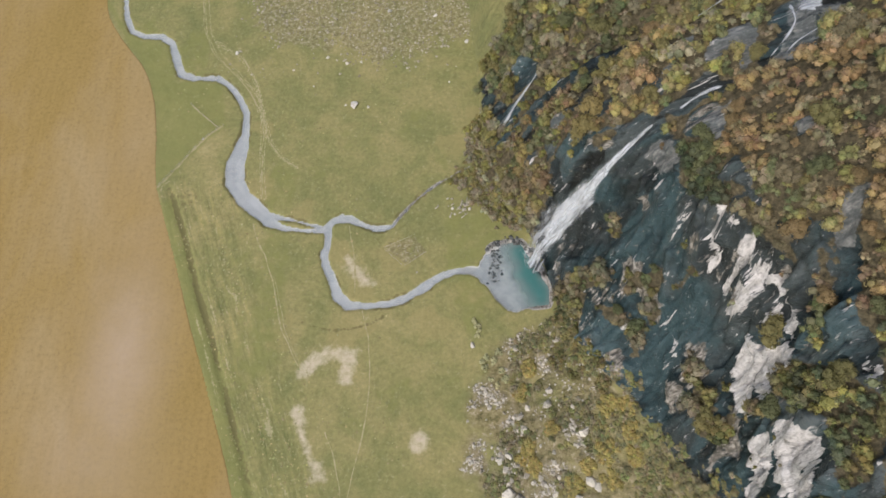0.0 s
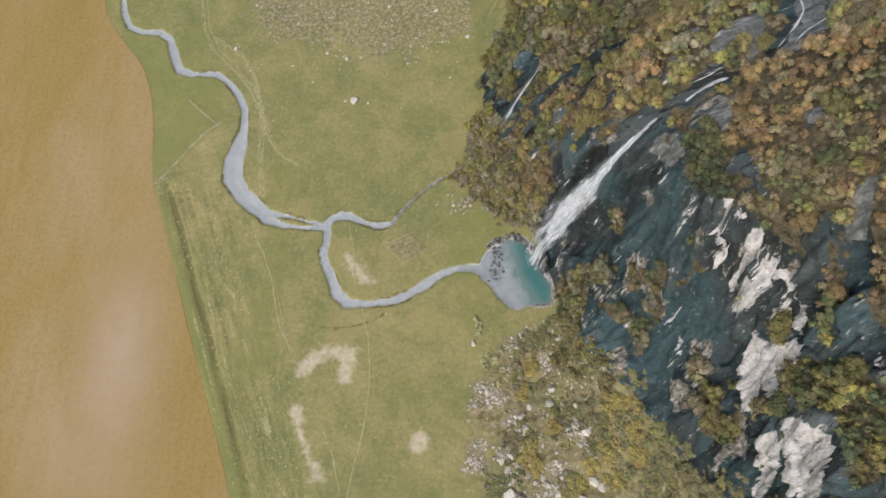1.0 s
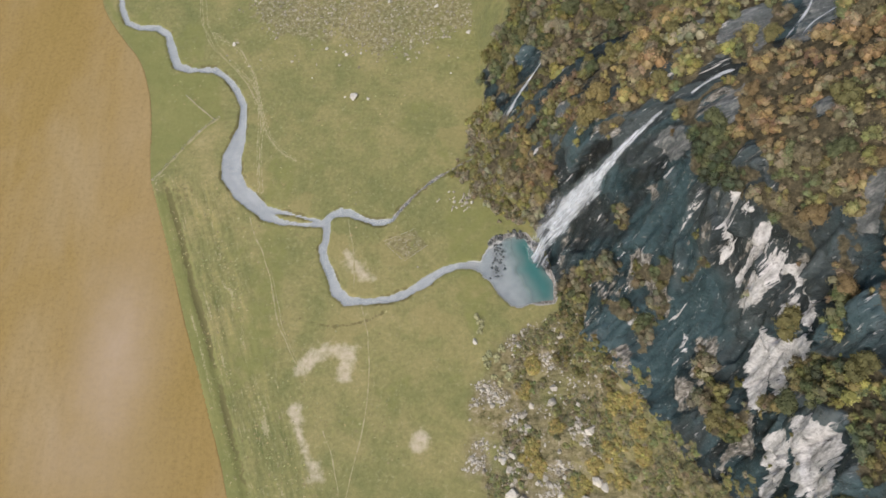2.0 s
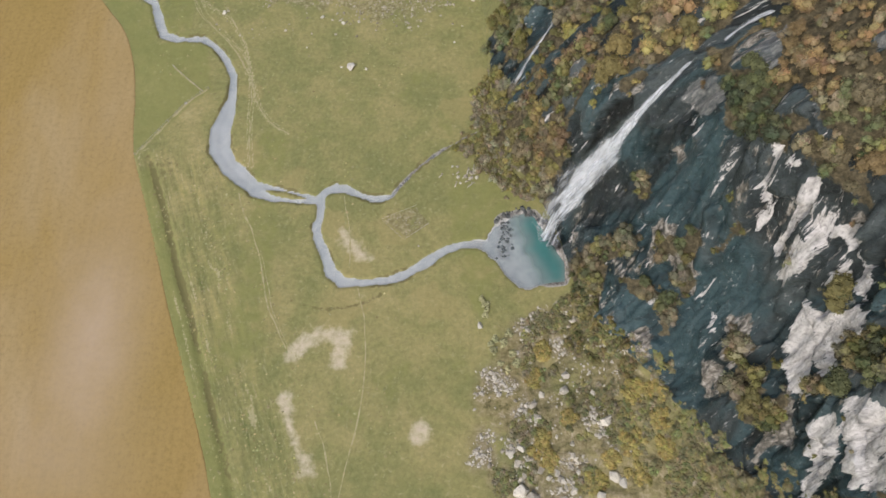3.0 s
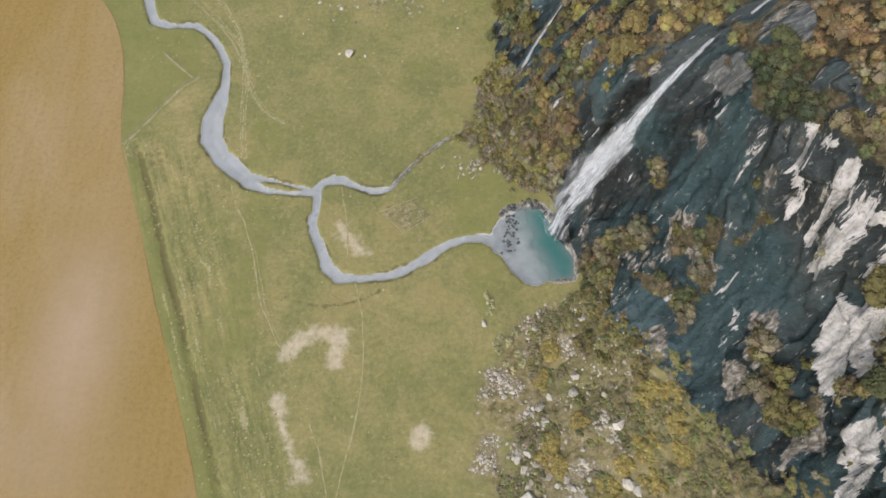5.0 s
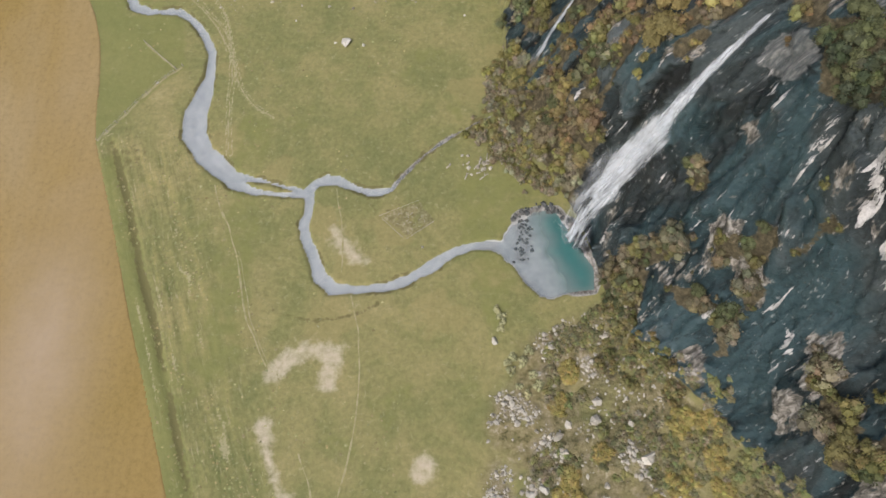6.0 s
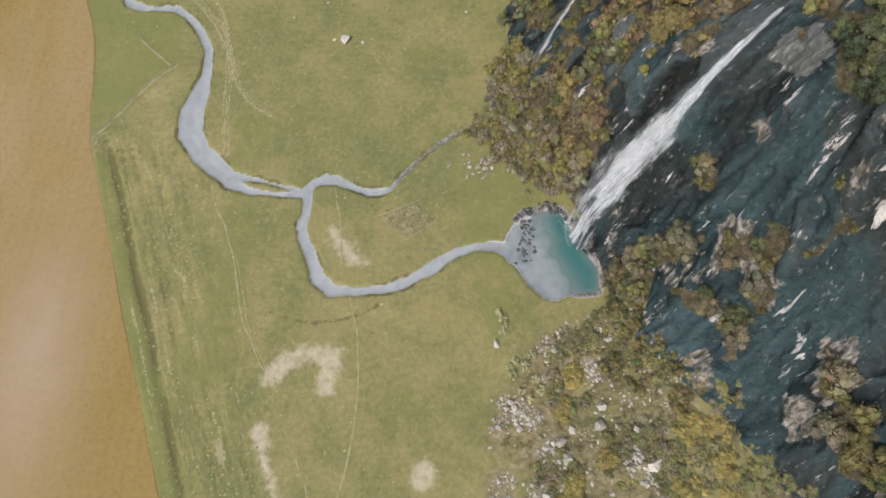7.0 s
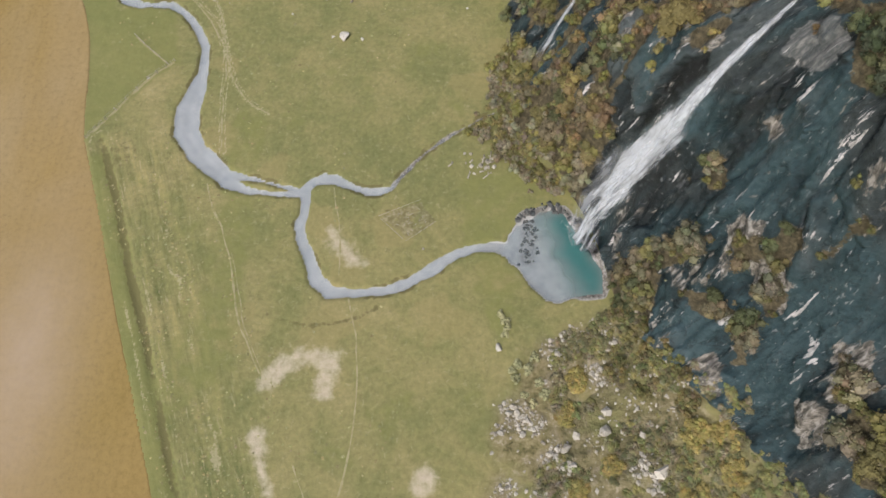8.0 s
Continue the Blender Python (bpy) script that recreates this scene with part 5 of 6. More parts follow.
# --- scrub and trees ---
def crown_arrays(rng, clumps=10, leaves=26, flat=0.8, wild=0.7, lift=0.2):
    """A crown about one metre across: lumps set round each other, each with sprays of leaves."""
    t = (1 + 5**0.5) / 2
    ico = np.array([(-1, t, 0), (1, t, 0), (-1, -t, 0), (1, -t, 0), (0, -1, t), (0, 1, t), (0, -1, -t), (0, 1, -t), (t, 0, -1), (t, 0, 1), (-t, 0, -1), (-t, 0, 1)]) / math.hypot(1, t)
    tri = np.array([(0, 11, 5), (0, 5, 1), (0, 1, 7), (0, 7, 10), (0, 10, 11), (1, 5, 9), (5, 11, 4), (11, 10, 2), (10, 7, 6), (7, 1, 8), (3, 9, 4), (3, 4, 2), (3, 2, 6), (3, 6, 8), (3, 8, 9), (4, 9, 5), (2, 4, 11), (6, 2, 10), (8, 6, 7), (9, 8, 1)])
    count = len(ico)
    V, L, S, base = [], [], [], 0
    for k in range(clumps):
        a, r = rng.uniform(0, 6.28), 0.34 * math.sqrt(rng.uniform(0.0, 1.0))
        c = np.array([r * math.cos(a), r * math.sin(a), flat * (0.42 - 0.75 * r + rng.uniform(-0.08, 0.10))])
        size = rng.uniform(0.13, 0.23)
        core = ico * size * rng.uniform(0.72, 0.95, (count, 1)) + c
        V.append(core)
        L.append((tri + base).ravel())
        S.append(np.full(len(tri), 3))
        base += count
        d = rng.normal(size=(leaves, 3))
        d[:, 2] = np.abs(d[:, 2]) * 0.9 - 0.15
        d /= np.linalg.norm(d, axis=1, keepdims=True)
        p = c + d * size * rng.uniform(0.75, 1.30, (leaves, 1))
        n = d + wild * rng.normal(size=(leaves, 3)) + np.array([0, 0, lift])
        n /= np.linalg.norm(n, axis=1, keepdims=True)
        e1 = np.cross(n, rng.normal(size=(leaves, 3)))
        e1 /= np.linalg.norm(e1, axis=1, keepdims=True)
        e2 = np.cross(n, e1)
        w, h = rng.uniform(0.016, 0.034, (leaves, 1)), rng.uniform(0.020, 0.042, (leaves, 1))
        quad = np.stack([p - e1 * w * 0.6 - e2 * h, p + e1 * w - e2 * h * 0.2, p + e1 * w * 0.4 + e2 * h, p - e1 * w + e2 * h * 0.3], 1)
        V.append(quad.reshape(-1, 3))
        L.append(np.arange(leaves * 4) + base)
        S.append(np.full(leaves, 4))
        base += leaves * 4
    return np.concatenate(V), np.concatenate(L), np.concatenate(S)


CROWNS = [crown_arrays(rng, int(rng.integers(7, 10)), 46, rng.uniform(0.7, 1.0)) for _ in range(8)]
MATS = [crown_arrays(rng, 11, 46, 0.13, 0.35, 0.8) for _ in range(5)]
OLIVE, GREEN, DEEP, BROWN, RUST, GOLD, GREY = (0.164, 0.152, 0.066), (0.108, 0.120, 0.060), (0.072, 0.086, 0.052), (0.176, 0.152, 0.096), (0.202, 0.150, 0.078), (0.226, 0.188, 0.080), (0.204, 0.192, 0.130)
RED_BROWN, MOSS = (0.172, 0.128, 0.080), (0.184, 0.174, 0.062)


def tint_at(y, z):
    """Leaf colour by where the scrub grows: rusty high up, olive and gold lower down."""
    patch = float(fractal(np.array([y * 0.09]), np.array([z * 0.09]), 0.9, 151, 3)[0])
    r = rng.uniform()
    if y > 42:
        kinds = (GREEN, GREEN, OLIVE, GREY, MOSS)
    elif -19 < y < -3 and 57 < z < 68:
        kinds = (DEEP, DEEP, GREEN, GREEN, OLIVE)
    elif y < -29 and z > 58:
        kinds = (GREEN, GREEN, DEEP, OLIVE, MOSS) if y < -43 else (OLIVE, GREEN, BROWN, RED_BROWN, RUST)
    elif y < -15 and z < 58:
        kinds = (MOSS, OLIVE, OLIVE, GREEN, BROWN, GREY) if patch > -0.1 else (OLIVE, GREEN, BROWN, GREY)
    elif z > 66 and y < 8:
        kinds = (RUST, RUST, RUST, BROWN, RED_BROWN, OLIVE) if patch > -0.2 else (OLIVE, GREEN, BROWN, BROWN)
    elif z > 50:
        kinds = (RUST, GOLD, BROWN, OLIVE) if patch > 0.18 else (OLIVE, OLIVE, GREY, BROWN, MOSS, GREEN)
    elif z < 10:
        kinds = (GREY, GREY, OLIVE, OLIVE, BROWN, MOSS)
    else:
        kinds = (RUST, GOLD, RED_BROWN, BROWN, OLIVE) if patch > 0.06 else (OLIVE, OLIVE, MOSS, GREEN, BROWN, GREY)
    c = np.array(kinds[min(int(r * len(kinds)), len(kinds) - 1)])
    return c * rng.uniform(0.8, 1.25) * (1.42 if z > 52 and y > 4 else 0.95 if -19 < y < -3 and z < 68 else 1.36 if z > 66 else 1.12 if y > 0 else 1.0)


def thicket(name, places, ways, sizes, tints, shapes, label):
    """Scrub too dense to count, one mesh."""
    V, L, S, T, base = [], [], [], [], 0
    for p, w, size, tint in zip(places, ways, sizes, tints):
        v, l, s = shapes[int(rng.integers(len(shapes)))]
        a = rng.uniform(0, 6.28)
        up = np.array([0, 0, 1.0]) * 0.75 + w * 0.45
        up /= np.linalg.norm(up)
        e = np.cross(up, [math.cos(a), math.sin(a), 0])
        e /= np.linalg.norm(e)
        r = np.stack([e, np.cross(up, e), up], 1)
        V.append((v * size * rng.uniform(0.85, 1.2, 3)) @ r.T + p)
        L.append(l + base)
        S.append(s)
        lumps = rng.uniform(0.70, 1.32, (len(v) // 196 + 1, 1)) * rng.uniform(0.90, 1.10, (len(v) // 196 + 1, 3))
        T.append(np.asarray(tint) * np.repeat(lumps, 196, 0)[: len(v)])
        base += len(v)
    ob = new(name, put_mesh(name, np.concatenate(V), np.concatenate(L), np.concatenate(S), LEAVES, False, [("tint", np.concatenate(T))]))
    return tagged(ob, label, "scrub", kind="stuff")


def trunk_mesh(rng):
    """A short leaning trunk that splits into limbs, for a crown one metre across."""
    bm = bmesh.new()
    def limb(a, b, r0, r1):
        d = (Vector(b) - Vector(a))
        m = d.to_track_quat("Z", "Y").to_matrix().to_4x4()
        bmesh.ops.create_cone(bm, cap_ends=True, segments=6, radius1=r0, radius2=r1, depth=d.length, matrix=Matrix.Translation((Vector(a) + Vector(b)) / 2) @ m)
    fork = (rng.uniform(-0.04, 0.04), rng.uniform(-0.04, 0.04), 0.12)
    limb((0, 0, -0.30), fork, 0.035, 0.026)
    for k in range(4):
        a = k * 1.57 + rng.uniform(-0.4, 0.4)
        limb(fork, (0.24 * math.cos(a), 0.24 * math.sin(a), 0.34), 0.02, 0.008)
    return from_bm(bm, "trunk", BARK, True)


def tree_mesh(shape, tint):
    v, l, s = shape
    return put_mesh("crown", v, l, s, LEAVES, False, [("tint", np.broadcast_to(np.array(tint), (len(v), 3)))])


TREE_KINDS = [("olive-green", OLIVE), ("dark green", GREEN), ("rust-brown", RUST), ("brown autumn", BROWN), ("golden-yellow", GOLD), ("grey-green", GREY)]
TREES = []
for words, tint in TREE_KINDS:
    for _ in range(2):
        proto = new("tree")
        tagged(proto, f"small {words} tree rooted on the rocky slope", "tree", "trees on the mountain side")
        part("trunk", trunk_mesh(rng), proto)
        part("crown", tree_mesh(crown_arrays(rng, 13, 60, 0.9), tint), proto)
        TREES.append((words, proto))


def scatter(low_y, high_y, low_z, high_z, pitch):
    """Jittered places over the slope's own surface."""
    found = []
    for y in np.arange(low_y, high_y, pitch):
        z = low_z
        lv = np.arange(low_z, high_z, 0.5)
        xs = slope_x(np.full(lv.size, y), lv)
        run = np.concatenate([[0], np.cumsum(np.hypot(np.diff(xs), 0.5))])
        for r in np.arange(rng.uniform(0, pitch), run[-1], pitch):
            found.append((y + rng.uniform(-0.5, 0.5) * pitch, np.interp(r + rng.uniform(-0.4, 0.4) * pitch, run, lv)))
    return np.array(found)


spots = scatter(-80, 80, 0.6, 89, 1.85)
sy, sz = spots[:, 0], spots[:, 1]
bare = rockiness(sy, sz)
talus_s = talus_share(sy, sz)
wet = np.minimum.reduce([line_gap(sy, sz, f) for f in (FALL_MAIN, FALL_UPPER, FALL_WEST, FALL_THIN, CASCADE_TOP, CASCADE_LEFT, CASCADE_RIGHT, CASCADE_WEST)])
clump = fractal(sy * 0.11, sz * 0.11, 1.1, 161, 3)
luck = rng.uniform(size=len(spots))
grow = (bare < 0.5) & ((sz > 3.2 + 3.0 * fractal(sy * 0.12, sz * 0.05, 0.0, 163, 3)) | (sy < 18)) & (wet > 0.8) & (talus_s < 0.5) & (luck < np.where((sy > 0) & (sz > 8) & (sz < 52), 0.66, 0.80))
grow |= (bare >= 0.5) & (sy > -90) & (wet > 1.0) & (luck < np.where(sy > 3, 0.13, 0.035 * (outline_gap(sy, sz, EVEN) > 0.5))) & (talus_s < 0.5)
grow &= meadow_edge(slope_x(sy, sz), sy) < 0.5
keep = np.where(grow)[0]
rng.shuffle(keep)
sizes = (1.7 + 4.4 * rng.uniform(size=len(keep)) ** 2.0) * np.where((sz[keep] > 66) & (sy[keep] < 4), 0.8, 1.0) * np.where(bare[keep] > 0.5, 0.45, 1.0)
clear = wet[keep] > np.where(sy[keep] > 20, 0.5, 0.36) * sizes
keep, sizes = keep[clear], sizes[clear]
rest = keep[260:]
at, out_way = on_slope(sy[keep], sz[keep])
first_use = {}
for k in range(260):
    y, z = sy[keep[k]], sz[keep[k]]
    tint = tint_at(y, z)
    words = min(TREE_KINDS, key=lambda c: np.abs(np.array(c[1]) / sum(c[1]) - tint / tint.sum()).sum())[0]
    options = [p for w, p in TREES if w == words]
    proto = options[int(rng.integers(2))]
    m = Matrix.LocRotScale(at[k] + out_way[k] * 0.3 + np.array([0, 0, 0.24 * sizes[k]]), Euler((rng.uniform(-0.2, 0.2), rng.uniform(-0.35, 0), rng.uniform(0, 6.28))), None)
    if proto not in first_use:
        first_use[proto] = True
        proto.matrix_basis = m
        proto.scale = (sizes[k] * 1.1,) * 3
    else:
        twin_tree = copy_thing(proto, m)
        twin_tree.scale = (sizes[k] * rng.uniform(0.95, 1.25),) * 3
for w, p in TREES:
    if p not in first_use:
        for o in (*p.children_recursive, p):
            bpy.data.objects.remove(o)
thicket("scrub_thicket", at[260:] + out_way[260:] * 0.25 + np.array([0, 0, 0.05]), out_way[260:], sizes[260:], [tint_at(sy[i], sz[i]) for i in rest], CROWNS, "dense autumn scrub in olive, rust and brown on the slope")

# bushes that stand on the meadow along the foot of the slope
FOOT_SCRUB = [(32, 18.5), (34.5, 23), (38, 28.5), (39.5, 36), (42, 41), (47, 42), (50, 20), (56, 8), (52, 0.5), (46, 1.5), (43, 10), (38.5, 12.5)]
fx, fy = rng.uniform(30, 56, 1400), rng.uniform(0, 62, 1400)
grip = np.where((area_gap(fx, fy, FOOT_SCRUB) + 2.0 * fractal(fx * 0.2, fy * 0.2, 0, 191, 3) < 0) & (stream_gap(fx, fy) > 0.8) & (fx < slope_x(fy, np.zeros(1400)) + 1.5))[0][:230]
thicket("foot_scrub", np.stack([fx[grip], fy[grip], np.zeros(grip.size)], 1), np.tile([0, 0, 1.0], (grip.size, 1)), rng.uniform(1.5, 3.2, grip.size), [tint_at(b, 4) for b in fy[grip]], CROWNS, "olive and grey-brown bushes at the foot of the slope")

# low heath and bracken on the talus
def land(x, y):
    """Places on the meadow or the lower slope, from plan."""
    lv = np.linspace(0, 60, 241)
    z = np.zeros(len(x))
    for k in range(len(x)):
        z[k] = np.interp(x[k], np.maximum.accumulate(slope_x(np.full(241, y[k]), lv)), lv)
    at, way = on_slope(y, z)
    flat = z < 0.05
    at[flat] = np.stack([x[flat], y[flat], ground_height(x[flat], y[flat], stream_gap(x[flat], y[flat]))], -1)
    way[flat] = (0, 0, 1)
    return at, way


HEATH_TINTS = [(0.276, 0.250, 0.105), (0.238, 0.232, 0.098), (0.252, 0.218, 0.130), (0.208, 0.194, 0.105), (0.180, 0.170, 0.090), (0.220, 0.238, 0.105), (0.298, 0.260, 0.175)]


def heath(name, x, y, sizes, tints, label, shapes):
    at, way = land(x, y)
    return thicket(name, at, way, sizes, [np.array(tints[int(rng.integers(len(tints)))]) * rng.uniform(0.88, 1.14) for _ in x], shapes, label)


hx, hy = rng.uniform(42, 94, 5000), rng.uniform(-84, -22, 5000)
patch = fractal(hx * 0.16, hy * 0.16, 0, 165, 4) + 0.45 * step(50, 80, hx) - 0.24
low = np.where((heaped_plan(hx, hy) > 0.5) & (patch > -0.12) & (stream_gap(hx, hy) > 1) & ((hx > 50) | (hy < -50)))[0][:1900]
heath("heath", hx[low], hy[low], 0.7 + 1.9 * rng.uniform(size=low.size) ** 1.8, HEATH_TINTS, "low olive and brown heath between the fallen stones", MATS)


def ringed(spots, each):
    """Places strewn round a few centres."""
    mid = np.repeat(np.array(spots), each, 0)
    a, r = rng.uniform(0, 6.28, len(mid)), 0.75 * mid[:, 2] * np.sqrt(rng.uniform(size=len(mid)))
    return mid[:, 0] + r * np.cos(a), mid[:, 1] + 1.2 * r * np.sin(a)


mx, my = ringed(MOUNDS, 16)
heath("moss_mounds", mx, my, rng.uniform(1.6, 3.0, mx.size), [(0.275, 0.240, 0.085), (0.255, 0.226, 0.082), (0.290, 0.246, 0.092)], "soft olive-gold moss mounds between fallen stones", MATS)
mx, my = ringed(DARK_SCRUB, 13)
heath("talus_scrub", mx, my, rng.uniform(1.3, 2.8, mx.size), [(0.215, 0.195, 0.085), (0.19, 0.19, 0.08), (0.24, 0.2, 0.085), (0.2, 0.17, 0.095)], "olive and brown bushes at the head of the talus", CROWNS)

# --- boulders: the ones that stand out, then the fallen stones of the talus ---
for (x, y), size, words in zip(POINTS_ROCK, [2.6, 4.0, 1.5, 1.2, 0.9, 1.3, 1.0, 2.0, 2.2, 2.6, 0.9, 1.8, 1.2, 1.6, 2.0], ["pale grey boulder lying alone in short grass"] * 4 + ["small dark boulder in short grass"] + ["pale stone lying in the meadow"] * 10):
    boulder(x, y, size, words, mesh=None if "dark" in words else PALE_BLOCKS[int(rng.integers(3))])
for x, y, size in TALUS_ROCKS:
    boulder(x, y, size * 1.15, "large pale angular boulder fallen on the talus", "boulders of the talus")
for x, y, size in STONE_HEAPS:
    for _ in range(11):
        boulder(x + rng.normal() * size * 0.55, y + rng.normal() * size * 0.6, 0.5 + 1.4 * rng.uniform() ** 1.6, "pale angular stone in a heap on the talus", "boulders of the talus")
hx, hy = rng.uniform(34, 92, 16000), rng.uniform(-84, -24, 16000)
near_heap = 0.70 * step(0.65, 1.0, heap_plan(hx, hy)) + 0.16 * step(-0.1, 0.3, fractal(hx * 0.13, hy * 0.13, 0.7, 171, 3))
pick = np.where((heaped_plan(hx, hy) > 0.3) & (rng.uniform(size=hx.size) < near_heap) & (hx < slope_x(hy, np.full(hx.size, 14.0))))[0][:2300]
tinted_stones("fallen_stones", land(hx[pick], hy[pick])[0], 0.28 + 1.0 * rng.uniform(size=pick.size) ** 2.4, "pale broken stones strewn over the talus")
bx, by = rng.uniform(-42, 46, 5000), rng.uniform(56, 118, 5000)
dense = area_gap(bx, by, BOULDERS_TOP) + 7 * fractal(bx * 0.1, by * 0.1, 0, 181, 3)
pick = np.where(((dense < 0) & (rng.uniform(size=5000) < 0.75)) | (rng.uniform(size=5000) < 0.05))[0][:2300]
bz = ground_height(bx[pick], by[pick], np.full(pick.size, 9.0))
tinted_stones("scattered_stones", np.stack([bx[pick], by[pick], bz], 1), 0.35 + 1.1 * rng.uniform(size=pick.size) ** 2.5, "tan and pale stones strewn thickly over dry grass", material=STREWN)


# --- dark stones across the outlet of the pool ---
for n in range(70):
    a = rng.uniform()
    x, y = 45.6 + rng.normal() * 1.0 + 1.2 * math.sin(a * 3), -3.5 - 10.5 * a + rng.normal() * 0.4
    boulder(x, y, rng.uniform(0.5, 1.35), "dark wet stone at the outlet of the pool", "stones at the pool outlet", name="stone").data = DARK_STONES[n % len(DARK_STONES)]
for n in range(44):
    u = rng.uniform()
    x, y = 43.5 + 14.0 * u, -5.0 + 4.0 * math.sin(math.pi * min(u * 1.1, 1.0)) + rng.normal() * 0.6
    boulder(x, y, rng.uniform(0.5, 1.9), "dark broken rock at the edge of the pool", "rocks at the pool edge", name="stone").data = DARK_STONES[n % len(DARK_STONES)]


# --- timber: bleached logs, a fallen yard, a fence ---
def log_mesh(rng, length, radius):
    bm = bmesh.new()
    bmesh.ops.create_cone(bm, cap_ends=True, segments=7, radius1=radius, radius2=radius * 0.55, depth=length, matrix=Matrix.Rotation(math.pi / 2, 4, "Y"))
    bend = rng.uniform(-0.12, 0.12)
    for v in bm.verts:
        v.co.y += bend * v.co.x**2 / length
    for _ in range(3):
        at, a = rng.uniform(-0.2, 0.5) * length, rng.uniform(-1, 1)
        bmesh.ops.create_cone(bm, cap_ends=True, segments=5, radius1=radius * 0.45, radius2=radius * 0.15, depth=length * 0.28, matrix=Matrix.Translation((at, length * 0.12 * math.copysign(1, a), radius * 0.5)) @ Matrix.Rotation(math.pi / 2 * -math.copysign(1, a), 4, "X") @ Matrix.Rotation(0.5, 4, "Y"))
    return from_bm(bm, "log", DEADWOOD, True)


for n in range(12):
    x, y = 36.4 + rng.normal() * 2.2, 10.0 + rng.normal() * 1.6
    boulder(x, y, rng.uniform(0.6, 1.7), "pale angular stone on grass below the scrub", "stones below the scrub")
for n in range(9):
    x, y = 36.5 + rng.normal() * 2.6, 9.5 + rng.normal() * 2.4
    length = rng.uniform(1.0, 3.0)
    ob = new("log", log_mesh(rng, length, rng.uniform(0.14, 0.28)))
    ob.matrix_world = Matrix.LocRotScale((x, y, surface_at(x, y) + 0.12), Euler((0, 0, rng.uniform(0.2, 1.5))), None)
    tagged(ob, "bleached dead log lying on grass below the scrub", "log", "logs below the scrub")


def stick_mesh(length, radius, material):
    bm = bmesh.new()
    bmesh.ops.create_cone(bm, cap_ends=True, segments=6, radius1=radius, radius2=radius * 0.7, depth=length, matrix=Matrix.Rotation(math.pi / 2, 4, "Y"))
    return from_bm(bm, "rail", material, True)


yard = new("fallen_yard")
yard.location = (21, -3.4, 0)
tagged(yard, "collapsed stock yard of thin bleached rails on dry grass", "fence")
corners = [Vector(c) for c in ENCLOSURE]
RAIL = stick_mesh(1.0, 0.05, DEADWOOD)
pairs = [(corners[k], corners[(k + 1) % 4]) for k in range(4)]
pairs = [pairs[0], pairs[2], pairs[3]]
for _ in range(26):
    a = corners[0].lerp(corners[1], rng.uniform(0.1, 0.9)).lerp(corners[3].lerp(corners[2], rng.uniform(0.1, 0.9)), rng.uniform(0.05, 0.95))
    pairs.append((a, a + Vector((rng.uniform(-1, 1), rng.uniform(-0.8, 0.8)))))
for a, b in pairs:
    span = (b - a).length * rng.uniform(0.75, 1.0)
    mid = (a + b) / 2 - Vector((21, -3.4))
    part("rail", RAIL, yard, "", Matrix.LocRotScale((mid.x, mid.y, 0.15), Euler((0, 0, math.atan2(b.y - a.y, b.x - a.x))), Vector((span, 1, 1))))


def post_mesh():
    bm = bmesh.new()
    bmesh.ops.create_cone(bm, cap_ends=True, segments=8, radius1=0.08, radius2=0.07, depth=1.5, matrix=Matrix.Translation((0, 0, 0.5)))
    return from_bm(bm, "post", DEADWOOD, True)


POST = post_mesh()
WIRE = stick_mesh(1.0, 0.02, DEADWOOD)


def fence(line, label):
    thing = new("fence")
    thing.location = (*line[0], 0)
    tagged(thing, label, "fence")
    origin = Vector(line[0])
    for p, q in zip(line[:-1], line[1:]):
        p, q = Vector(p), Vector(q)
        n = max(2, round((q - p).length / 3.2))
        for k in range(n + 1):
            at = p.lerp(q, k / n) - origin
            if k < n or q == Vector(line[-1]):
                part("post", POST, thing, "", pose(at.x, at.y, 0))
        mid, turn = (p + q) / 2 - origin, math.atan2((q - p).y, (q - p).x)
        for h in (0.45, 0.85, 1.15):
            part("wire", WIRE, thing, "", Matrix.LocRotScale((mid.x, mid.y, h), Euler((0, 0, turn)), Vector(((q - p).length, 1, 1))))
    return thing


fence(FENCE, "weathered post and wire fence across the meadow")
fence(FENCE_SHORT, "short weathered post and wire fence in the meadow")


# --- tussocks: pale dry tufts in lines across the combed grass, and darker rushes ---
def tuft_arrays(rng):
    """A low spreading tuft of dry blades, one metre across."""
    V, L, base = [np.array([0, 0, 0.14])], [], 1
    for k in range(8):
        a, out = k * 0.785 + rng.uniform(-0.3, 0.3), rng.uniform(0.3, 0.55)
        b = a + rng.uniform(0.45, 0.75)
        V += [np.array([out * math.cos(a), out * math.sin(a), 0.02]), np.array([out * math.cos(b), out * math.sin(b), 0.06])]
        L += [0, base, base + 1]
        base += 2
    return np.array(V), np.array(L), np.full(8, 3)


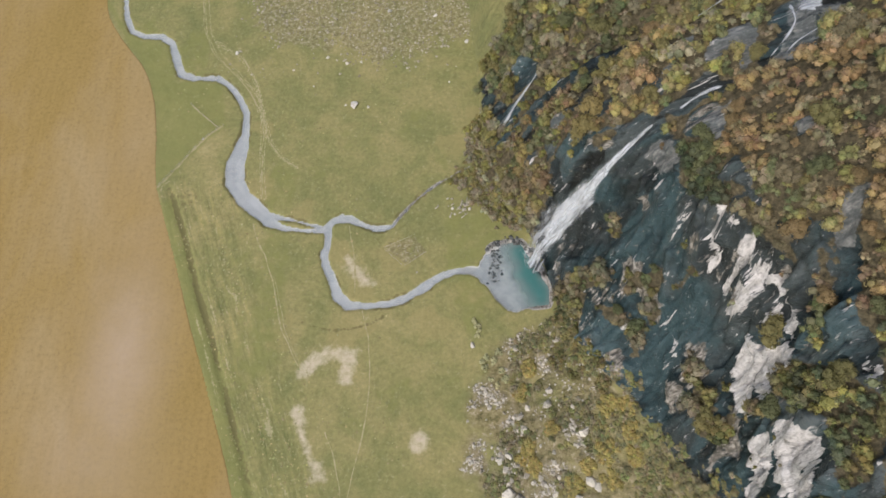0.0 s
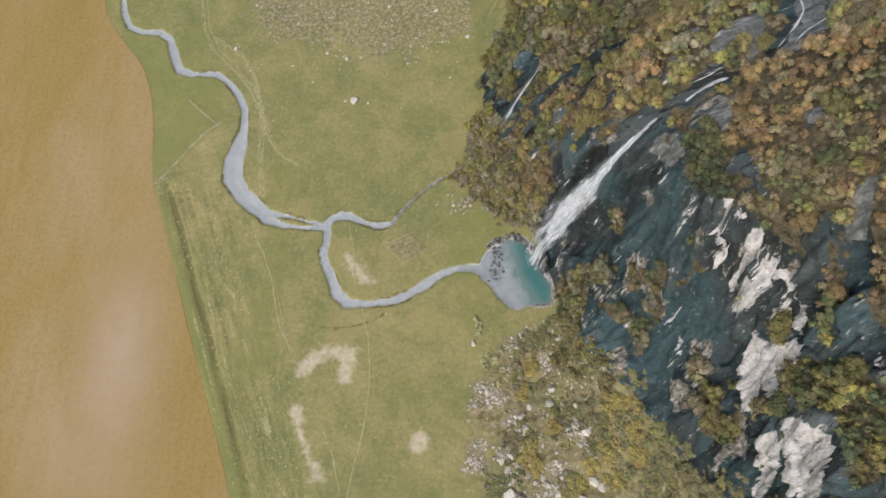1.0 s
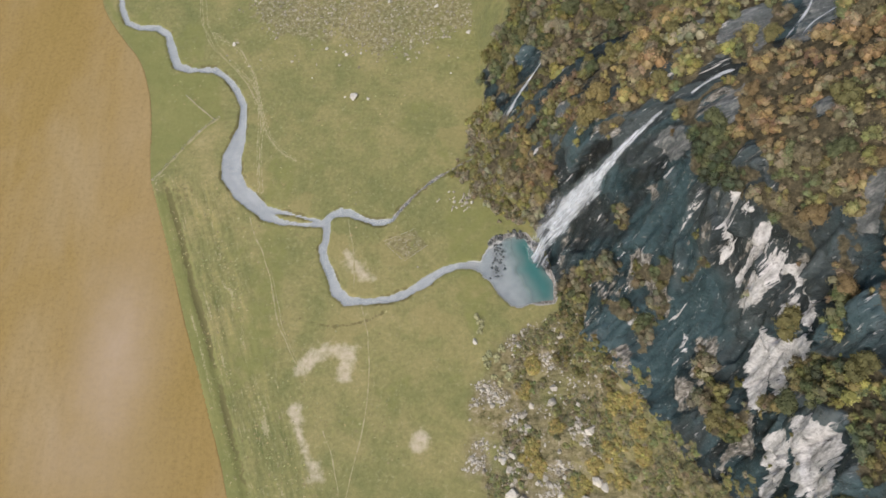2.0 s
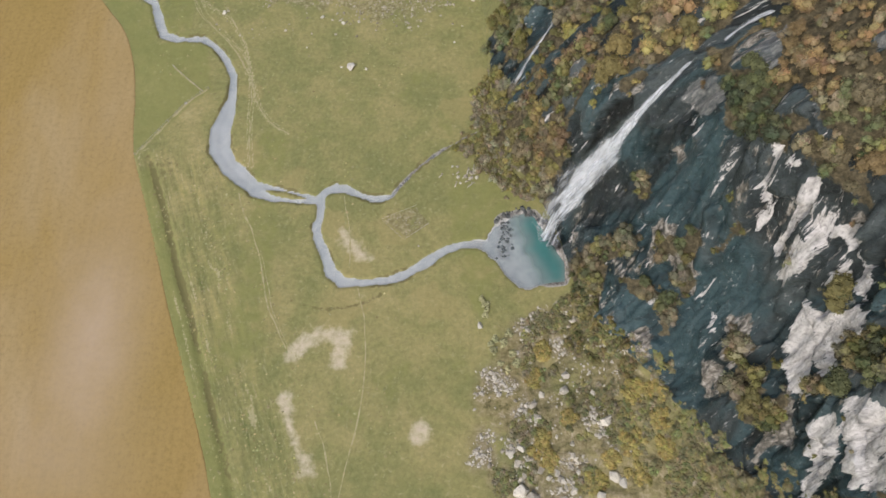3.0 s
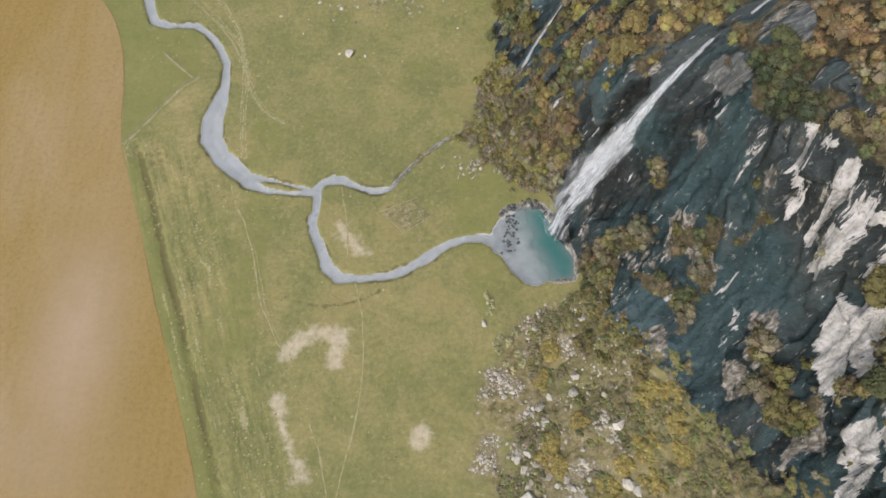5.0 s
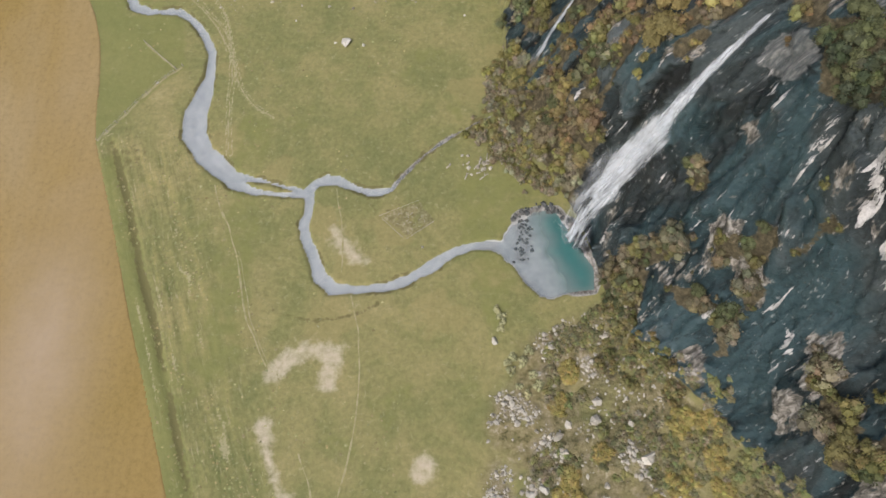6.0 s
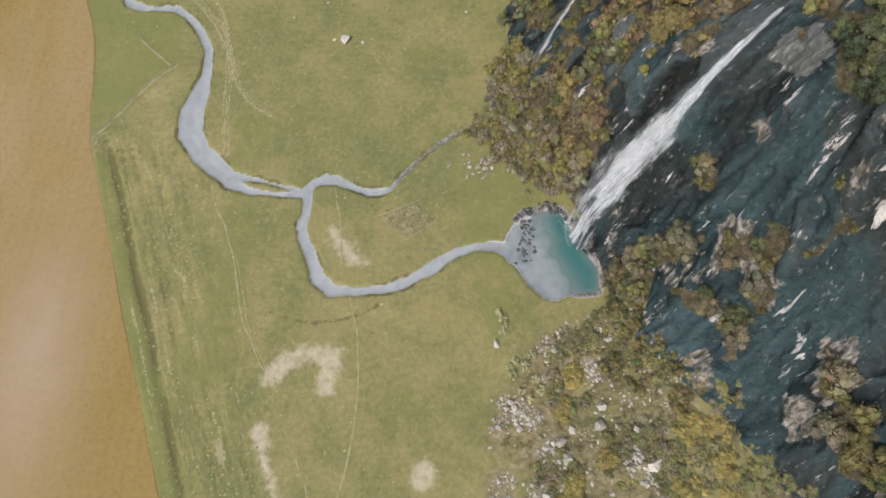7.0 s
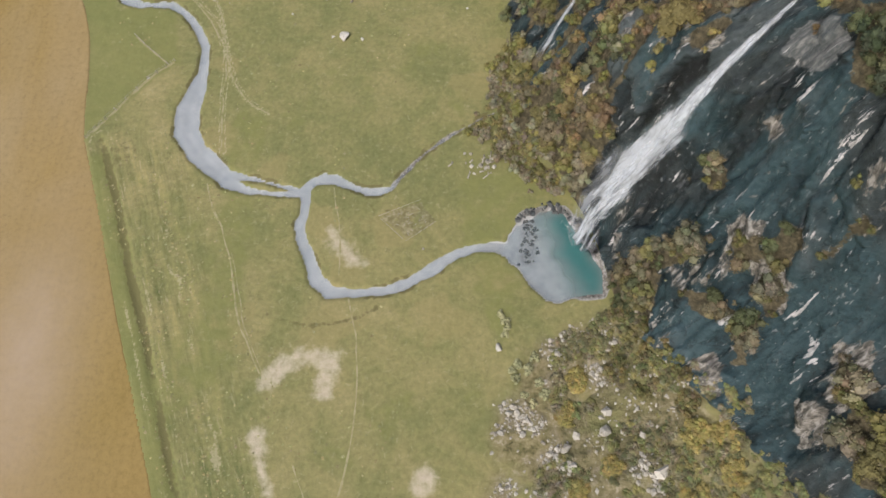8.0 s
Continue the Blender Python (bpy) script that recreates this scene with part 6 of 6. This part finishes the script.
TUFTS = [tuft_arrays(rng) for _ in range(4)]
tx, ty2 = rng.uniform(-58, 20, 30000), rng.uniform(-84, 100, 30000)
edge_gap = line_gap(tx, ty2, FIELD_EDGE)
rows_n = fractal((tx * 0.93 + ty2 * 0.36) * 0.35, (ty2 * 0.93 - tx * 0.36) * 0.05, 0, 211, 3)
lines = (rows_n > 0.12) & (edge_gap < 30) & (ty2 < 20) & (edge_gap > 1.0) & (rng.uniform(size=30000) < 0.35)
loose = (fractal(tx * 0.08, ty2 * 0.08, 0, 213, 3) > 0.15) & (rng.uniform(size=30000) < 0.07)
chosen = np.where((lines | loose) & (stream_gap(tx, ty2) > 0.8) & ~inside(tx, ty2, FIELD_EDGE + [(-3000, -88), (-3000, 114)]))[0][:1900]
tz2 = ground_height(tx[chosen], ty2[chosen], np.full(chosen.size, 9.0))
thicket("tussocks", np.stack([tx[chosen], ty2[chosen], tz2], 1), np.tile([0, 0, 1.0], (chosen.size, 1)), rng.uniform(0.25, 0.75, chosen.size), [np.array((0.34, 0.31, 0.16) if u < 0.5 else (0.27, 0.255, 0.115)) for u in rng.uniform(size=chosen.size)], TUFTS, "pale dry grass tussocks in loose lines over the meadow")

# --- small pale bushes on the grass beside the talus ---
for x, y, size in ((40.2, -25.0, 2.2), (41.0, -27.2, 2.6), (40.6, -29.4, 1.9), (42.6, -38.5, 2.4), (45.0, -36.5, 2.8), (47.2, -39.0, 2.2), (44.2, -41.5, 2.0), (46.4, -34.0, 2.4), (43.4, -35.4, 2.2), (48.4, -41.4, 2.6), (46.0, -43.0, 2.0), (42.0, -36.6, 1.8)):
    bush = new("bush")
    bush.matrix_basis = Matrix.LocRotScale((x, y, surface_at(x, y)), Euler((0, 0, rng.uniform(0, 6.28))), Vector((size * 1.1,) * 3))
    tagged(bush, "low pale grey-green bush on grass beside fallen stones", "bush", "bushes beside the talus")
    part("crown", tree_mesh(crown_arrays(rng, 9, 46, 0.45), (0.46, 0.45, 0.26)), bush)
    part("stem", trunk_mesh(rng), bush)
